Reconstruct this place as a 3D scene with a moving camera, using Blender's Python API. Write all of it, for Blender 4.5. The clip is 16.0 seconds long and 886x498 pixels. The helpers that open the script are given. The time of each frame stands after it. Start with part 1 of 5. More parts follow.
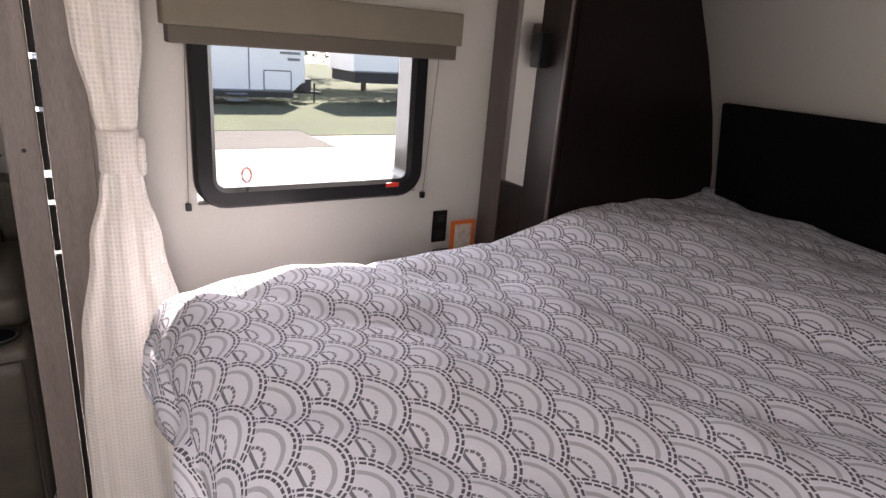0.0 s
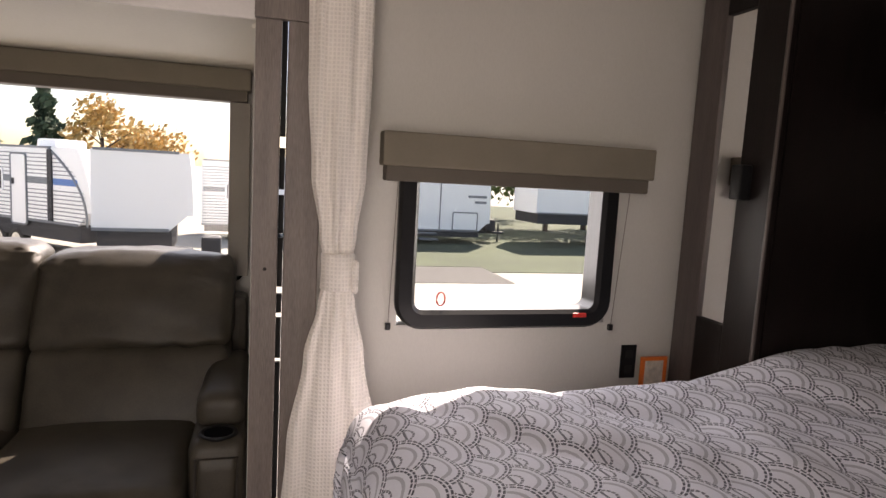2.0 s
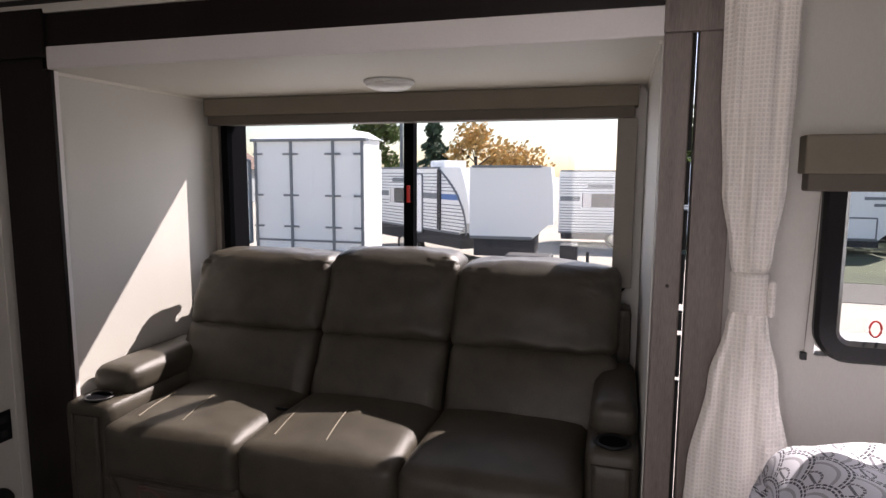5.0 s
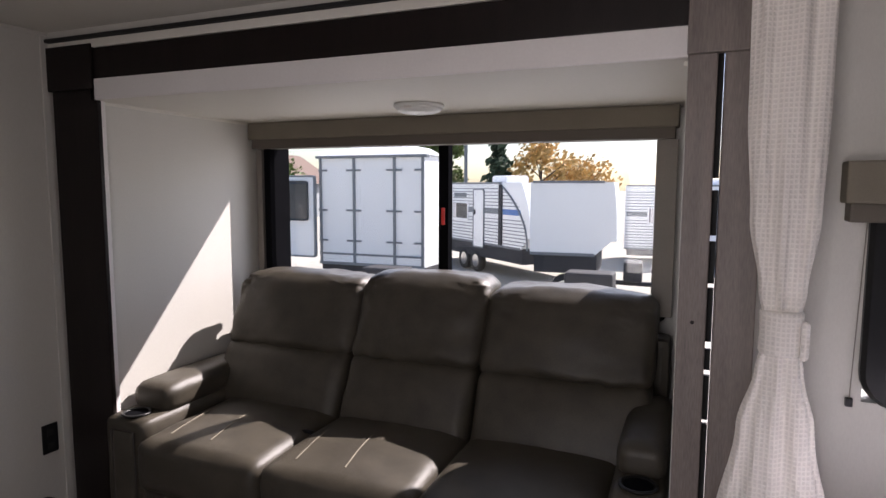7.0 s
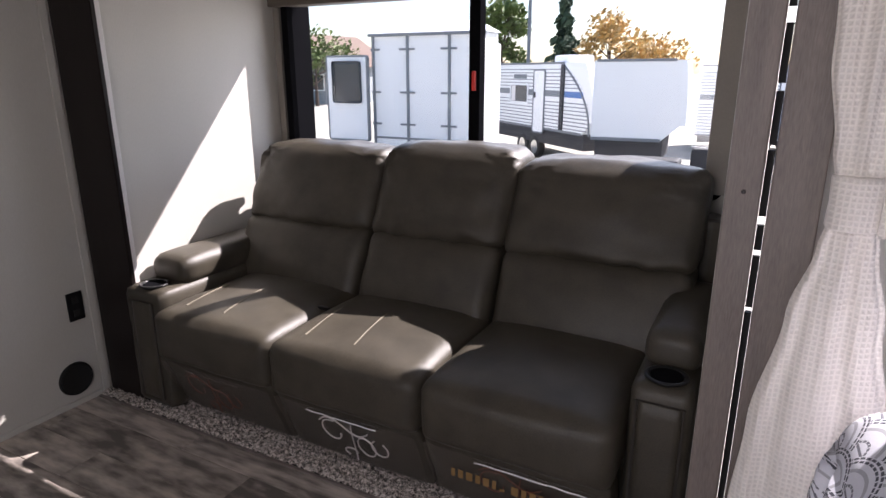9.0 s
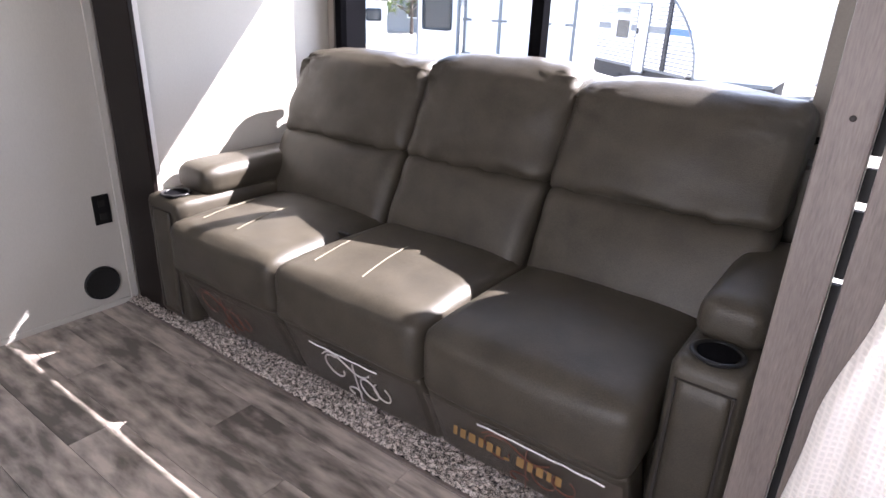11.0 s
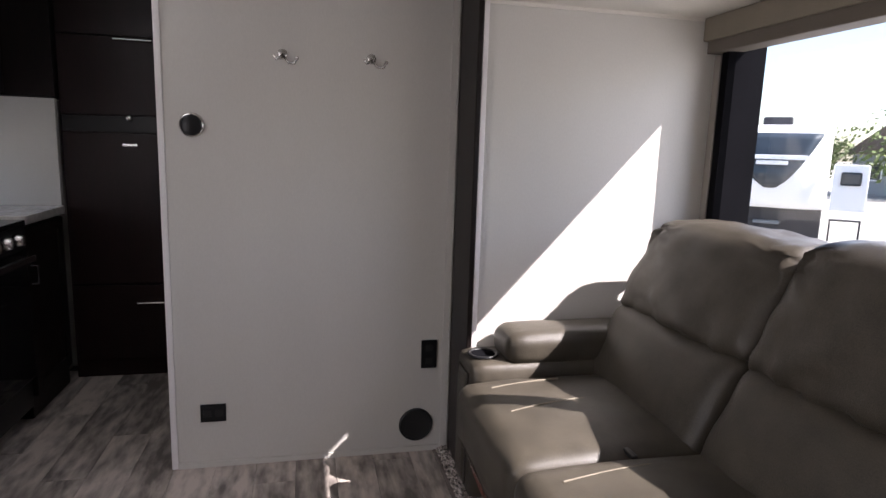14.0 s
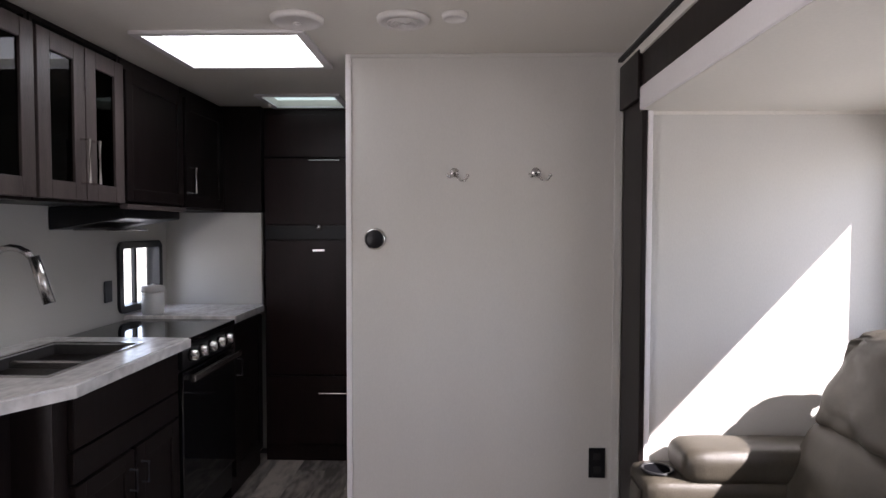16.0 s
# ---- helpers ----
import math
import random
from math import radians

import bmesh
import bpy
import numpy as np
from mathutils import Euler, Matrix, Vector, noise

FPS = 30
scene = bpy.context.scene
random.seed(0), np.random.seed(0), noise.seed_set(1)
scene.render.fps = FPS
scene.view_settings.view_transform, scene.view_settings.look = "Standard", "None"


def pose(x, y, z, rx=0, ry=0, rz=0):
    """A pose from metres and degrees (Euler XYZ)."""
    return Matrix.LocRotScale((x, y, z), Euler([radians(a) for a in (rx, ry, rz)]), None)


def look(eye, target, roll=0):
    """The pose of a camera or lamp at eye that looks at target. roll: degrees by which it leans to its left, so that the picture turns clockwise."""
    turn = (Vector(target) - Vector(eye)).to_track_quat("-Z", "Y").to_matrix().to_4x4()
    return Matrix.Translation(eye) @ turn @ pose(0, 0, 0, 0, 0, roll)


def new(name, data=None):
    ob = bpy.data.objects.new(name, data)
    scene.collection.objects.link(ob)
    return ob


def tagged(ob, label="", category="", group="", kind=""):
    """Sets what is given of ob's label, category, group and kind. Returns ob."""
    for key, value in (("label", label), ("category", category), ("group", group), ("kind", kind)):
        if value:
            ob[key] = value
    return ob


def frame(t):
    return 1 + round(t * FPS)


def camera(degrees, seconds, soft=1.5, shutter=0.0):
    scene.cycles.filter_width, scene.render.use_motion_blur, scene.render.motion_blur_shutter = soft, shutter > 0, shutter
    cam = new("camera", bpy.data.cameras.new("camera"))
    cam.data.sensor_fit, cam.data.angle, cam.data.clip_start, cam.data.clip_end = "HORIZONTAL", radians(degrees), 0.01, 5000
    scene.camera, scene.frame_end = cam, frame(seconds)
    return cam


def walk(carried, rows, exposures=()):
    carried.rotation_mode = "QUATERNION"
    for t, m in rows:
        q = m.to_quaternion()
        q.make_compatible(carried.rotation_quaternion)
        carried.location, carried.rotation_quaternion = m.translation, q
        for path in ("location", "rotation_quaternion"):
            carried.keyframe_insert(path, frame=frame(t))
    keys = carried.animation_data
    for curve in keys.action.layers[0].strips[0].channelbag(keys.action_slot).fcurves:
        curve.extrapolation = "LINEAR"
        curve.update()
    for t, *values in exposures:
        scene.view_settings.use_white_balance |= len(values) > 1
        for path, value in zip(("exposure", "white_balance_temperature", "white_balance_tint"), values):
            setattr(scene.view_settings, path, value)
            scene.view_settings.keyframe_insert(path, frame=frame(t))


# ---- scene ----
cam = camera(71.8, 16.0)
PATH = [
    (0, (0.039, 0.282, 1.384), (1.088, 1.863, 0.75), 4.5),
    (0.5, (0.03, 0.282, 1.382), (0.996, 1.953, 0.857), 5.1),
    (1, (0.021, 0.279, 1.377), (0.897, 2.027, 0.954), 4.8),
    (1.5, (0.016, 0.271, 1.368), (0.78, 2.091, 1.044), 4.7),
    (2, (-0.001, 0.268, 1.355), (0.545, 2.178, 1.121), 3.2),
    (2.5, (-0.003, 0.268, 1.347), (0.27, 2.233, 1.095), 2.4),
    (3, (-0.015, 0.275, 1.336), (-0.034, 2.253, 1.044), 1.8),
    (3.5, (-0.052, 0.272, 1.347), (-0.294, 2.232, 1.031), 0.6),
    (4, (-0.093, 0.266, 1.341), (-0.52, 2.193, 1.021), 0.3),
    (4.5, (-0.116, 0.264, 1.342), (-0.642, 2.156, 0.964), -0.4),
    (5, (-0.141, 0.256, 1.376), (-0.692, 2.163, 1.131), 0.3),
    (5.2, (-0.155, 0.252, 1.4), (-0.682, 2.174, 1.222), 0.3),
    (7.5, (0.024, 0.381, 1.415), (-0.83, 2.175, 1.183), 0.0),
    (8, (0.043, 0.419, 1.389), (-0.877, 2.164, 1.059), -0.5),
    (8.5, (0.035, 0.486, 1.363), (-0.869, 2.212, 0.911), -0.45),
    (8.7, (0.024, 0.529, 1.342), (-0.868, 2.244, 0.842), 0.0),
    (10.8, (0.039, 0.862, 1.243), (-1.0, 2.399, 0.494), 1.7),
    (11, (0.043, 0.889, 1.218), (-1.044, 2.389, 0.466), 2.3),
    (11.5, (0.041, 0.938, 1.199), (-1.144, 2.354, 0.429), 2.6),
    (12, (-0.015, 1.064, 1.187), (-1.346, 2.373, 0.47), 2.8),
    (12.5, (-0.058, 1.198, 1.175), (-1.522, 2.382, 0.502), 2.6),
    (13, (-0.075, 1.27, 1.187), (-1.719, 2.231, 0.577), 1.7),
    (13.5, (-0.063, 1.391, 1.216), (-1.861, 2.122, 0.732), 2.2),
    (14, (-0.04, 1.442, 1.238), (-1.964, 1.881, 0.91), 1.8),
    (14.5, (-0.032, 1.473, 1.269), (-1.996, 1.787, 1.066), 1.0),
    (15, (-0.022, 1.451, 1.304), (-2.002, 1.69, 1.159), 0.3),
    (15.5, (0.003, 1.404, 1.327), (-1.993, 1.481, 1.237), 0.4),
    (16, (0.02, 1.392, 1.338), (-1.978, 1.334, 1.263), 0.1),
]
EXPOSURES = [(0, 2.0, 6900), (1.0, 1.85, 7300), (3.0, 1.3, 7200), (5.0, 1.2, 6600), (8.5, 1.4, 6300), (10.8, 2.8, 6050), (12.2, 2.85, 6100), (13.5, 2.15, 6200), (14.5, 1.85, 6250), (16, 2.32, 6150)]
walk(cam, [(t, look(eye, target, roll)) for t, eye, target, roll in PATH], [(t, e, k, 22) for t, e, k in EXPOSURES])

# ---- world, sun, exposure ----
SUN_TO = Vector((-0.62, -1.0, -1.10)).normalized()
world = bpy.data.worlds.new("sky")
scene.world = world
world.use_nodes = True
wn = world.node_tree.nodes
sky = wn.new("ShaderNodeTexSky")
sky.sky_type = "NISHITA"
sky.sun_disc = False
sky.sun_elevation = math.asin(-SUN_TO.z)
sky.sun_rotation = math.atan2(-SUN_TO.x, -SUN_TO.y)
wn["Background"].inputs["Strength"].default_value = 0.09
world.node_tree.links.new(sky.outputs[0], wn["Background"].inputs["Color"])
sun = new("sun", bpy.data.lights.new("sun", "SUN"))
sun.data.energy, sun.data.angle, sun.data.color = 5.0, radians(0.5), (1.0, 0.95, 0.87)
sun.matrix_world = look((0, 0, 0), SUN_TO)


def window_lamp(name, eye, target, w, h, power, color=(0.93, 0.96, 1.0)):
    lamp = new(name, bpy.data.lights.new(name, "AREA"))
    lamp.data.shape, lamp.data.size, lamp.data.size_y = "RECTANGLE", w, h
    lamp.data.energy, lamp.data.color = power, color
    lamp.matrix_world = look(eye, target)
    return lamp


window_lamp("sky_light_sofa", (-1.1, 3.4, 1.40), (-1.1, 0, 0.7), 2.0, 0.8, 2.6)
window_lamp("sky_light_bed", (0.75, 2.5, 1.2), (0.75, 0, 0.7), 0.8, 0.5, 3.2)
window_lamp("sky_light_entry", (-0.28, -0.24, 1.15), (-0.1, 2, 0.85), 0.6, 1.5, 5.4, (1.0, 0.96, 0.9))
window_lamp("sky_light_kitchen", (-3.07, -0.29, 1.08), (-2.9, 2, 0.9), 0.36, 0.3, 0.15)


# ---- materials ----
def mat(name, base, rough=0.5, metal=0.0, vary=0.12, scale=6.0, grain=120.0, bump=0.1, stretch=(1, 1, 1), rnd=0.0, sheen=0.0, coat=0.0, spec=0.5, span=0.4):
    m = bpy.data.materials.new(name)
    m.use_nodes = True
    n, l = m.node_tree.nodes, m.node_tree.links
    b = n["Principled BSDF"]
    tc = n.new("ShaderNodeTexCoord")
    mp = n.new("ShaderNodeMapping")
    mp.inputs["Scale"].default_value = stretch
    l.new(tc.outputs["Object"], mp.inputs["Vector"])
    a = n.new("ShaderNodeTexNoise")
    a.inputs["Scale"].default_value, a.inputs["Detail"].default_value = scale, 4
    g = n.new("ShaderNodeTexNoise")
    g.inputs["Scale"].default_value, g.inputs["Detail"].default_value = grain, 3
    l.new(mp.outputs[0], a.inputs["Vector"])
    l.new(mp.outputs[0], g.inputs["Vector"])
    add = n.new("ShaderNodeMath")
    add.operation = "ADD"
    l.new(a.outputs[0], add.inputs[0])
    l.new(g.outputs[0], add.inputs[1])
    src = add.outputs[0]
    if rnd:
        oi = n.new("ShaderNodeObjectInfo")
        cx = n.new("ShaderNodeCombineXYZ")
        far = n.new("ShaderNodeMath")
        far.operation = "MULTIPLY"
        far.inputs[1].default_value = 57.0
        l.new(oi.outputs["Random"], far.inputs[0])
        l.new(far.outputs[0], cx.inputs[0])
        l.new(far.outputs[0], cx.inputs[1])
        l.new(cx.outputs[0], mp.inputs["Location"])
        a.inputs["Distortion"].default_value = 1.6
        a.inputs["Detail"].default_value = 7
        r = n.new("ShaderNodeMath")
        r.operation = "MULTIPLY_ADD"
        l.new(oi.outputs["Random"], r.inputs[0])
        r.inputs[1].default_value = rnd
        l.new(src, r.inputs[2])
        ad = n.new("ShaderNodeMath")
        ad.operation = "SUBTRACT"
        l.new(r.outputs[0], ad.inputs[0])
        ad.inputs[1].default_value = rnd / 2
        src = ad.outputs[0]
    mr = n.new("ShaderNodeMapRange")
    mr.inputs["From Min"].default_value, mr.inputs["From Max"].default_value = 1 - span, 1 + span
    l.new(src, mr.inputs["Value"])
    mx = n.new("ShaderNodeMix")
    mx.data_type = "RGBA"
    lo = [c * (1 - vary) for c in base]
    hi = [min(1, c * (1 + vary)) for c in base]
    mx.inputs["A"].default_value, mx.inputs["B"].default_value = (*lo, 1), (*hi, 1)
    l.new(mr.outputs[0], mx.inputs["Factor"])
    l.new(mx.outputs["Result"], b.inputs["Base Color"])
    b.inputs["Roughness"].default_value, b.inputs["Metallic"].default_value = rough, metal
    b.inputs["Specular IOR Level"].default_value = spec
    b.inputs["Sheen Weight"].default_value = sheen
    b.inputs["Coat Weight"].default_value = coat
    if bump:
        bp = n.new("ShaderNodeBump")
        bp.inputs["Strength"].default_value, bp.inputs["Distance"].default_value = bump, 0.004
        l.new(src, bp.inputs["Height"])
        l.new(bp.outputs[0], b.inputs["Normal"])
    return m


def glass(name, tint=(1, 1, 1), rough=0.0, gloss=0.035):
    m = bpy.data.materials.new(name)
    m.use_nodes = True
    n, l = m.node_tree.nodes, m.node_tree.links
    n.remove(n["Principled BSDF"])
    t, g, mix = n.new("ShaderNodeBsdfTransparent"), n.new("ShaderNodeBsdfGlossy"), n.new("ShaderNodeMixShader")
    t.inputs[0].default_value = (*tint, 1)
    g.inputs["Roughness"].default_value = rough
    mix.inputs[0].default_value = gloss
    l.new(t.outputs[0], mix.inputs[1])
    l.new(g.outputs[0], mix.inputs[2])
    l.new(mix.outputs[0], n["Material Output"].inputs["Surface"])
    return m


def glow(name, color, strength):
    m = bpy.data.materials.new(name)
    m.use_nodes = True
    b = m.node_tree.nodes["Principled BSDF"]
    b.inputs["Base Color"].default_value = (*color, 1)
    b.inputs["Emission Color"].default_value = (*color, 1)
    b.inputs["Emission Strength"].default_value = strength
    return m


M_WALL = mat("wall_vinyl", (0.55, 0.53, 0.49), 0.55, vary=0.05, scale=3, grain=260, bump=0.12, stretch=(1, 1, 0.35))
M_CEIL = mat("ceiling_vinyl", (0.66, 0.63, 0.57), 0.6, vary=0.04, scale=2, grain=90, bump=0.1)
M_WHITE_TRIM = mat("white_trim", (0.72, 0.69, 0.68), 0.4, vary=0.04)
M_POST = mat("grey_brown_wood", (0.17, 0.14, 0.125), 0.5, vary=0.35, scale=5, grain=60, bump=0.25, stretch=(6, 6, 0.6))
M_DARK = mat("espresso_wood", (0.010, 0.0065, 0.006), 0.4, spec=0.22, vary=0.35, scale=6, grain=70, bump=0.15, stretch=(5, 5, 0.5))
M_FRIDGE = mat("dark_fridge_panel", (0.016, 0.008, 0.008), 0.35, spec=0.25, vary=0.25, scale=4, grain=60, bump=0.1, stretch=(5, 5, 0.5))
M_CAB = mat("brown_cabinet_wood", (0.085, 0.067, 0.062), 0.4, vary=0.35, scale=6, grain=70, bump=0.15, stretch=(5, 5, 0.5))
M_LEATHER = mat("brown_leather", (0.052, 0.0445, 0.0335), 0.43, vary=0.26, scale=11, grain=320, bump=0.25, spec=0.33, span=0.25)
M_SEAM = mat("leather_piping", (0.04, 0.034, 0.03), 0.5)
M_PLASTIC_WRAP = glass("clear_plastic_wrap", (0.93, 0.92, 0.92), 0.25, 0.2)
M_BLACK = mat("black_plastic", (0.009, 0.009, 0.010), 0.35, spec=0.3, vary=0.2, bump=0.05)
M_FRAME = mat("matt_black_frame", (0.006, 0.006, 0.007), 0.9, vary=0.2, bump=0.05, spec=0.0)
M_RUBBER = mat("black_rubber", (0.012, 0.012, 0.012), 0.7, vary=0.2)
M_VALANCE = mat("taupe_fabric_valance", (0.19, 0.165, 0.125), 0.8, vary=0.12, scale=8, grain=500, bump=0.3)
M_VALTRIM = mat("dark_taupe_valance_trim", (0.105, 0.088, 0.07), 0.7, vary=0.15, grain=300)
M_SHADE = mat("grey_shade_fabric", (0.24, 0.215, 0.19), 0.8, vary=0.1, grain=300)
M_GLASS = glass("window_glass", (0.97, 0.98, 0.97))
M_TINT = glass("dark_cabinet_glass", (0.10, 0.12, 0.12))
M_MIRROR = mat("mirror", (0.9, 0.9, 0.9), 0.02, 1.0, vary=0.0, bump=0)
M_CHROME = mat("brushed_metal", (0.62, 0.6, 0.58), 0.25, 1.0, vary=0.08, bump=0.02)
M_COUNTER = mat("grey_marbled_laminate", (0.64, 0.62, 0.60), 0.22, vary=0.3, scale=5, grain=22, bump=0.03, stretch=(1, 2, 1))
M_STEEL = mat("sink_composite", (0.10, 0.095, 0.09), 0.35, 0.6, vary=0.15, bump=0.04)
M_WHITE = mat("white_plastic", (0.74, 0.74, 0.72), 0.4, vary=0.04)
M_OFFWHITE = mat("ceiling_fixture", (0.66, 0.63, 0.6), 0.45, vary=0.05)
M_ORANGE = mat("orange_plastic", (0.75, 0.17, 0.03), 0.4, vary=0.1)
M_RED = mat("red_plastic", (0.7, 0.04, 0.03), 0.4, vary=0.1)
M_PAPER = mat("paper", (0.62, 0.55, 0.48), 0.7, vary=0.3, scale=30, grain=80)
M_SILVER_PRINT = mat("silver_print", (0.62, 0.58, 0.56), 0.4, 0.3, bump=0)
# whitish colour stands in for the specular glints along the film edge
M_FILM_GLINT = mat("pale_film_glint", (0.75, 0.74, 0.73), 0.12, vary=0.3, scale=40, bump=0.3)
M_GOLD_PRINT = mat("gold_print", (0.30, 0.18, 0.07), 0.4, 0.3, bump=0)
M_BROWN_PRINT = mat("brown_print", (0.16, 0.06, 0.04), 0.45, bump=0)
M_COOKTOP = mat("black_glass", (0.008, 0.008, 0.009), 0.05, vary=0.1, bump=0)
M_SKYLIGHT = glow("skylight_acrylic", (0.96, 1.0, 0.99), 1.15)
M_VENT = glow("green_vent_acrylic", (0.50, 0.62, 0.57), 0.25)
M_CARPET = mat("speckled_carpet", (0.35, 0.31, 0.28), 0.95, vary=0.85, scale=85, grain=210, bump=0.6, span=0.17)
M_GRAVEL = mat("lot_ground", (0.36, 0.34, 0.30), 0.95, vary=0.2, scale=0.3, grain=6, bump=0.3)
M_ASPHALT = mat("asphalt", (0.07, 0.065, 0.06), 0.9, vary=0.3, scale=0.4, grain=12)
M_GRASS = mat("grass", (0.05, 0.065, 0.03), 0.95, vary=0.5, scale=0.6, grain=14)
M_RV = mat("white_fibreglass", (0.86, 0.87, 0.88), 0.3, vary=0.03, scale=0.5, bump=0)
M_RVGREY = mat("grey_trim_strip", (0.17, 0.19, 0.21), 0.5, vary=0.1)
M_RVDARK = mat("dark_underframe", (0.03, 0.03, 0.035), 0.7, vary=0.2)
M_RVGLASS = mat("dark_vehicle_window", (0.03, 0.04, 0.05), 0.08, vary=0.4, scale=2, bump=0)
M_BLUE = mat("blue_stripe", (0.06, 0.16, 0.42), 0.4)
M_ROOF = mat("brown_shingles", (0.16, 0.11, 0.09), 0.9, vary=0.3)
M_HOUSE = mat("grey_siding", (0.30, 0.32, 0.34), 0.8, vary=0.08)
M_BARK = mat("bark", (0.07, 0.05, 0.04), 0.9, vary=0.4, bump=0.5)
M_LEAF = mat("green_leaves", (0.09, 0.13, 0.03), 0.7, vary=0.6, scale=1.2, grain=5)
M_SPRUCE = mat("spruce_needles", (0.035, 0.065, 0.035), 0.8, vary=0.5, scale=1.2, grain=5)
M_AUTUMN = mat("orange_leaves", (0.55, 0.36, 0.13), 0.7, vary=0.6, scale=1.2, grain=5)


def plank_material():
    m = mat("vinyl_plank", (0.34, 0.295, 0.262), 0.36, vary=0.62, scale=2.3, grain=8, bump=0.10, stretch=(1, 3.2, 3.2), rnd=0.25, span=0.24)
    return m


M_PLANK = plank_material()


def curtain_material():
    """A cream weave with fine raised checks."""
    m = mat("cream_curtain", (0.84, 0.79, 0.74), 0.85, vary=0.06, scale=5, grain=200, bump=0.1, sheen=0.2)
    n, l = m.node_tree.nodes, m.node_tree.links
    b = n["Principled BSDF"]
    tc = n.new("ShaderNodeTexCoord")
    w = []
    for axis, k in (("X", 95), ("Z", 85)):
        t = n.new("ShaderNodeTexWave")
        t.bands_direction = axis
        t.inputs["Scale"].default_value = k / 3.0
        t.inputs["Distortion"].default_value = 0.6
        l.new(tc.outputs["Object"], t.inputs["Vector"])
        w.append(t)
    mul = n.new("ShaderNodeMath")
    mul.operation = "MAXIMUM"
    l.new(w[0].outputs["Fac"], mul.inputs[0])
    l.new(w[1].outputs["Fac"], mul.inputs[1])
    bp = n.new("ShaderNodeBump")
    bp.inputs["Strength"].default_value, bp.inputs["Distance"].default_value = 0.5, 0.003
    l.new(mul.outputs[0], bp.inputs["Height"])
    l.new(bp.outputs[0], b.inputs["Normal"])
    old = b.inputs["Base Color"].links[0].from_socket
    mx = n.new("ShaderNodeMix")
    mx.data_type, mx.blend_type = "RGBA", "MULTIPLY"
    mr = n.new("ShaderNodeMapRange")
    mr.inputs["From Min"].default_value, mr.inputs["From Max"].default_value = 0.4, 1.0
    mr.inputs["To Min"].default_value, mr.inputs["To Max"].default_value = 0.88, 1.0
    l.new(mul.outputs[0], mr.inputs["Value"])
    mx.inputs["Factor"].default_value = 1.0
    l.new(old, mx.inputs["A"])
    l.new(mr.outputs[0], mx.inputs["B"])
    l.new(mx.outputs["Result"], b.inputs["Base Color"])
    return m


M_CURTAIN = curtain_material()


def comforter_material():
    """White cotton printed with overlapping scallops of dashed blue-grey arcs."""
    m = mat("scallop_print_cotton", (0.71, 0.71, 0.78), 0.85, vary=0.05, scale=6, grain=200, bump=0.15)
    n, l = m.node_tree.nodes, m.node_tree.links
    b = n["Principled BSDF"]

    def op(kind, a, c=None, d=None):
        q = n.new("ShaderNodeMath")
        q.operation = kind
        for i, v in enumerate((a, c, d)):
            if v is None:
                continue
            if isinstance(v, (int, float)):
                q.inputs[i].default_value = v
            else:
                l.new(v, q.inputs[i])
        return q.outputs[0]

    uv = n.new("ShaderNodeUVMap")
    uv.uv_map = "cloth"
    sp = n.new("ShaderNodeSeparateXYZ")
    l.new(uv.outputs[0], sp.inputs[0])
    u, v = op("DIVIDE", sp.outputs[0], SCALLOP), op("DIVIDE", sp.outputs[1], SCALLOP)
    H = 0.27
    row = op("FLOOR", op("DIVIDE", v, H))
    cand = []
    for k in (1, 0):
        j = op("SUBTRACT", row, k)
        odd = op("MULTIPLY", op("FLOORED_MODULO", j, 2), 0.5)
        du = op("SUBTRACT", op("FRACT", op("ADD", u, odd)), 0.5)
        dv = op("SUBTRACT", v, op("MULTIPLY", j, H))
        d = op("SQRT", op("ADD", op("MULTIPLY", du, du), op("MULTIPLY", dv, dv)))
        cand.append((d, op("ARCTAN2", dv, du), dv))
    near = op("LESS_THAN", cand[0][0], 0.5)
    d = op("ADD", op("MULTIPLY", near, cand[0][0]), op("MULTIPLY", op("SUBTRACT", 1, near), cand[1][0]))
    ang = op("ADD", op("MULTIPLY", near, cand[0][1]), op("MULTIPLY", op("SUBTRACT", 1, near), cand[1][1]))
    dv = op("ADD", op("MULTIPLY", near, cand[0][2]), op("MULTIPLY", op("SUBTRACT", 1, near), cand[1][2]))
    ink = None
    for rr, wdt, f, tone in ((0.478, 0.014, 36, 0.92), (0.43, 0.014, 34, 0.92), (0.33, 0.022, 0, 0.42), (0.16, 0.016, 17, 0.8)):
        ring = op("LESS_THAN", op("ABSOLUTE", op("SUBTRACT", d, rr)), wdt)
        if f:
            ring = op("MULTIPLY", ring, op("GREATER_THAN", op("FRACT", op("MULTIPLY", ang, f / math.pi / 2)), 0.22))
        if rr < 0.2:
            ring = op("MULTIPLY", ring, op("GREATER_THAN", dv, 0.05))
        ring = op("MULTIPLY", ring, tone)
        ink = ring if ink is None else op("MAXIMUM", ink, ring)
    flat = op("MULTIPLY", op("LESS_THAN", op("ABSOLUTE", op("SUBTRACT", dv, 0.055)), 0.016), op("LESS_THAN", d, 0.16))
    ink = op("MAXIMUM", ink, op("MULTIPLY", flat, 0.8))
    old = b.inputs["Base Color"].links[0].from_socket
    mx = n.new("ShaderNodeMix")
    mx.data_type = "RGBA"
    l.new(ink, mx.inputs["Factor"])
    l.new(old, mx.inputs["A"])
    mx.inputs["B"].default_value = (0.035, 0.037, 0.06, 1)
    l.new(mx.outputs["Result"], b.inputs["Base Color"])
    return m


SCALLOP = 0.168
M_COMFORTER = comforter_material()


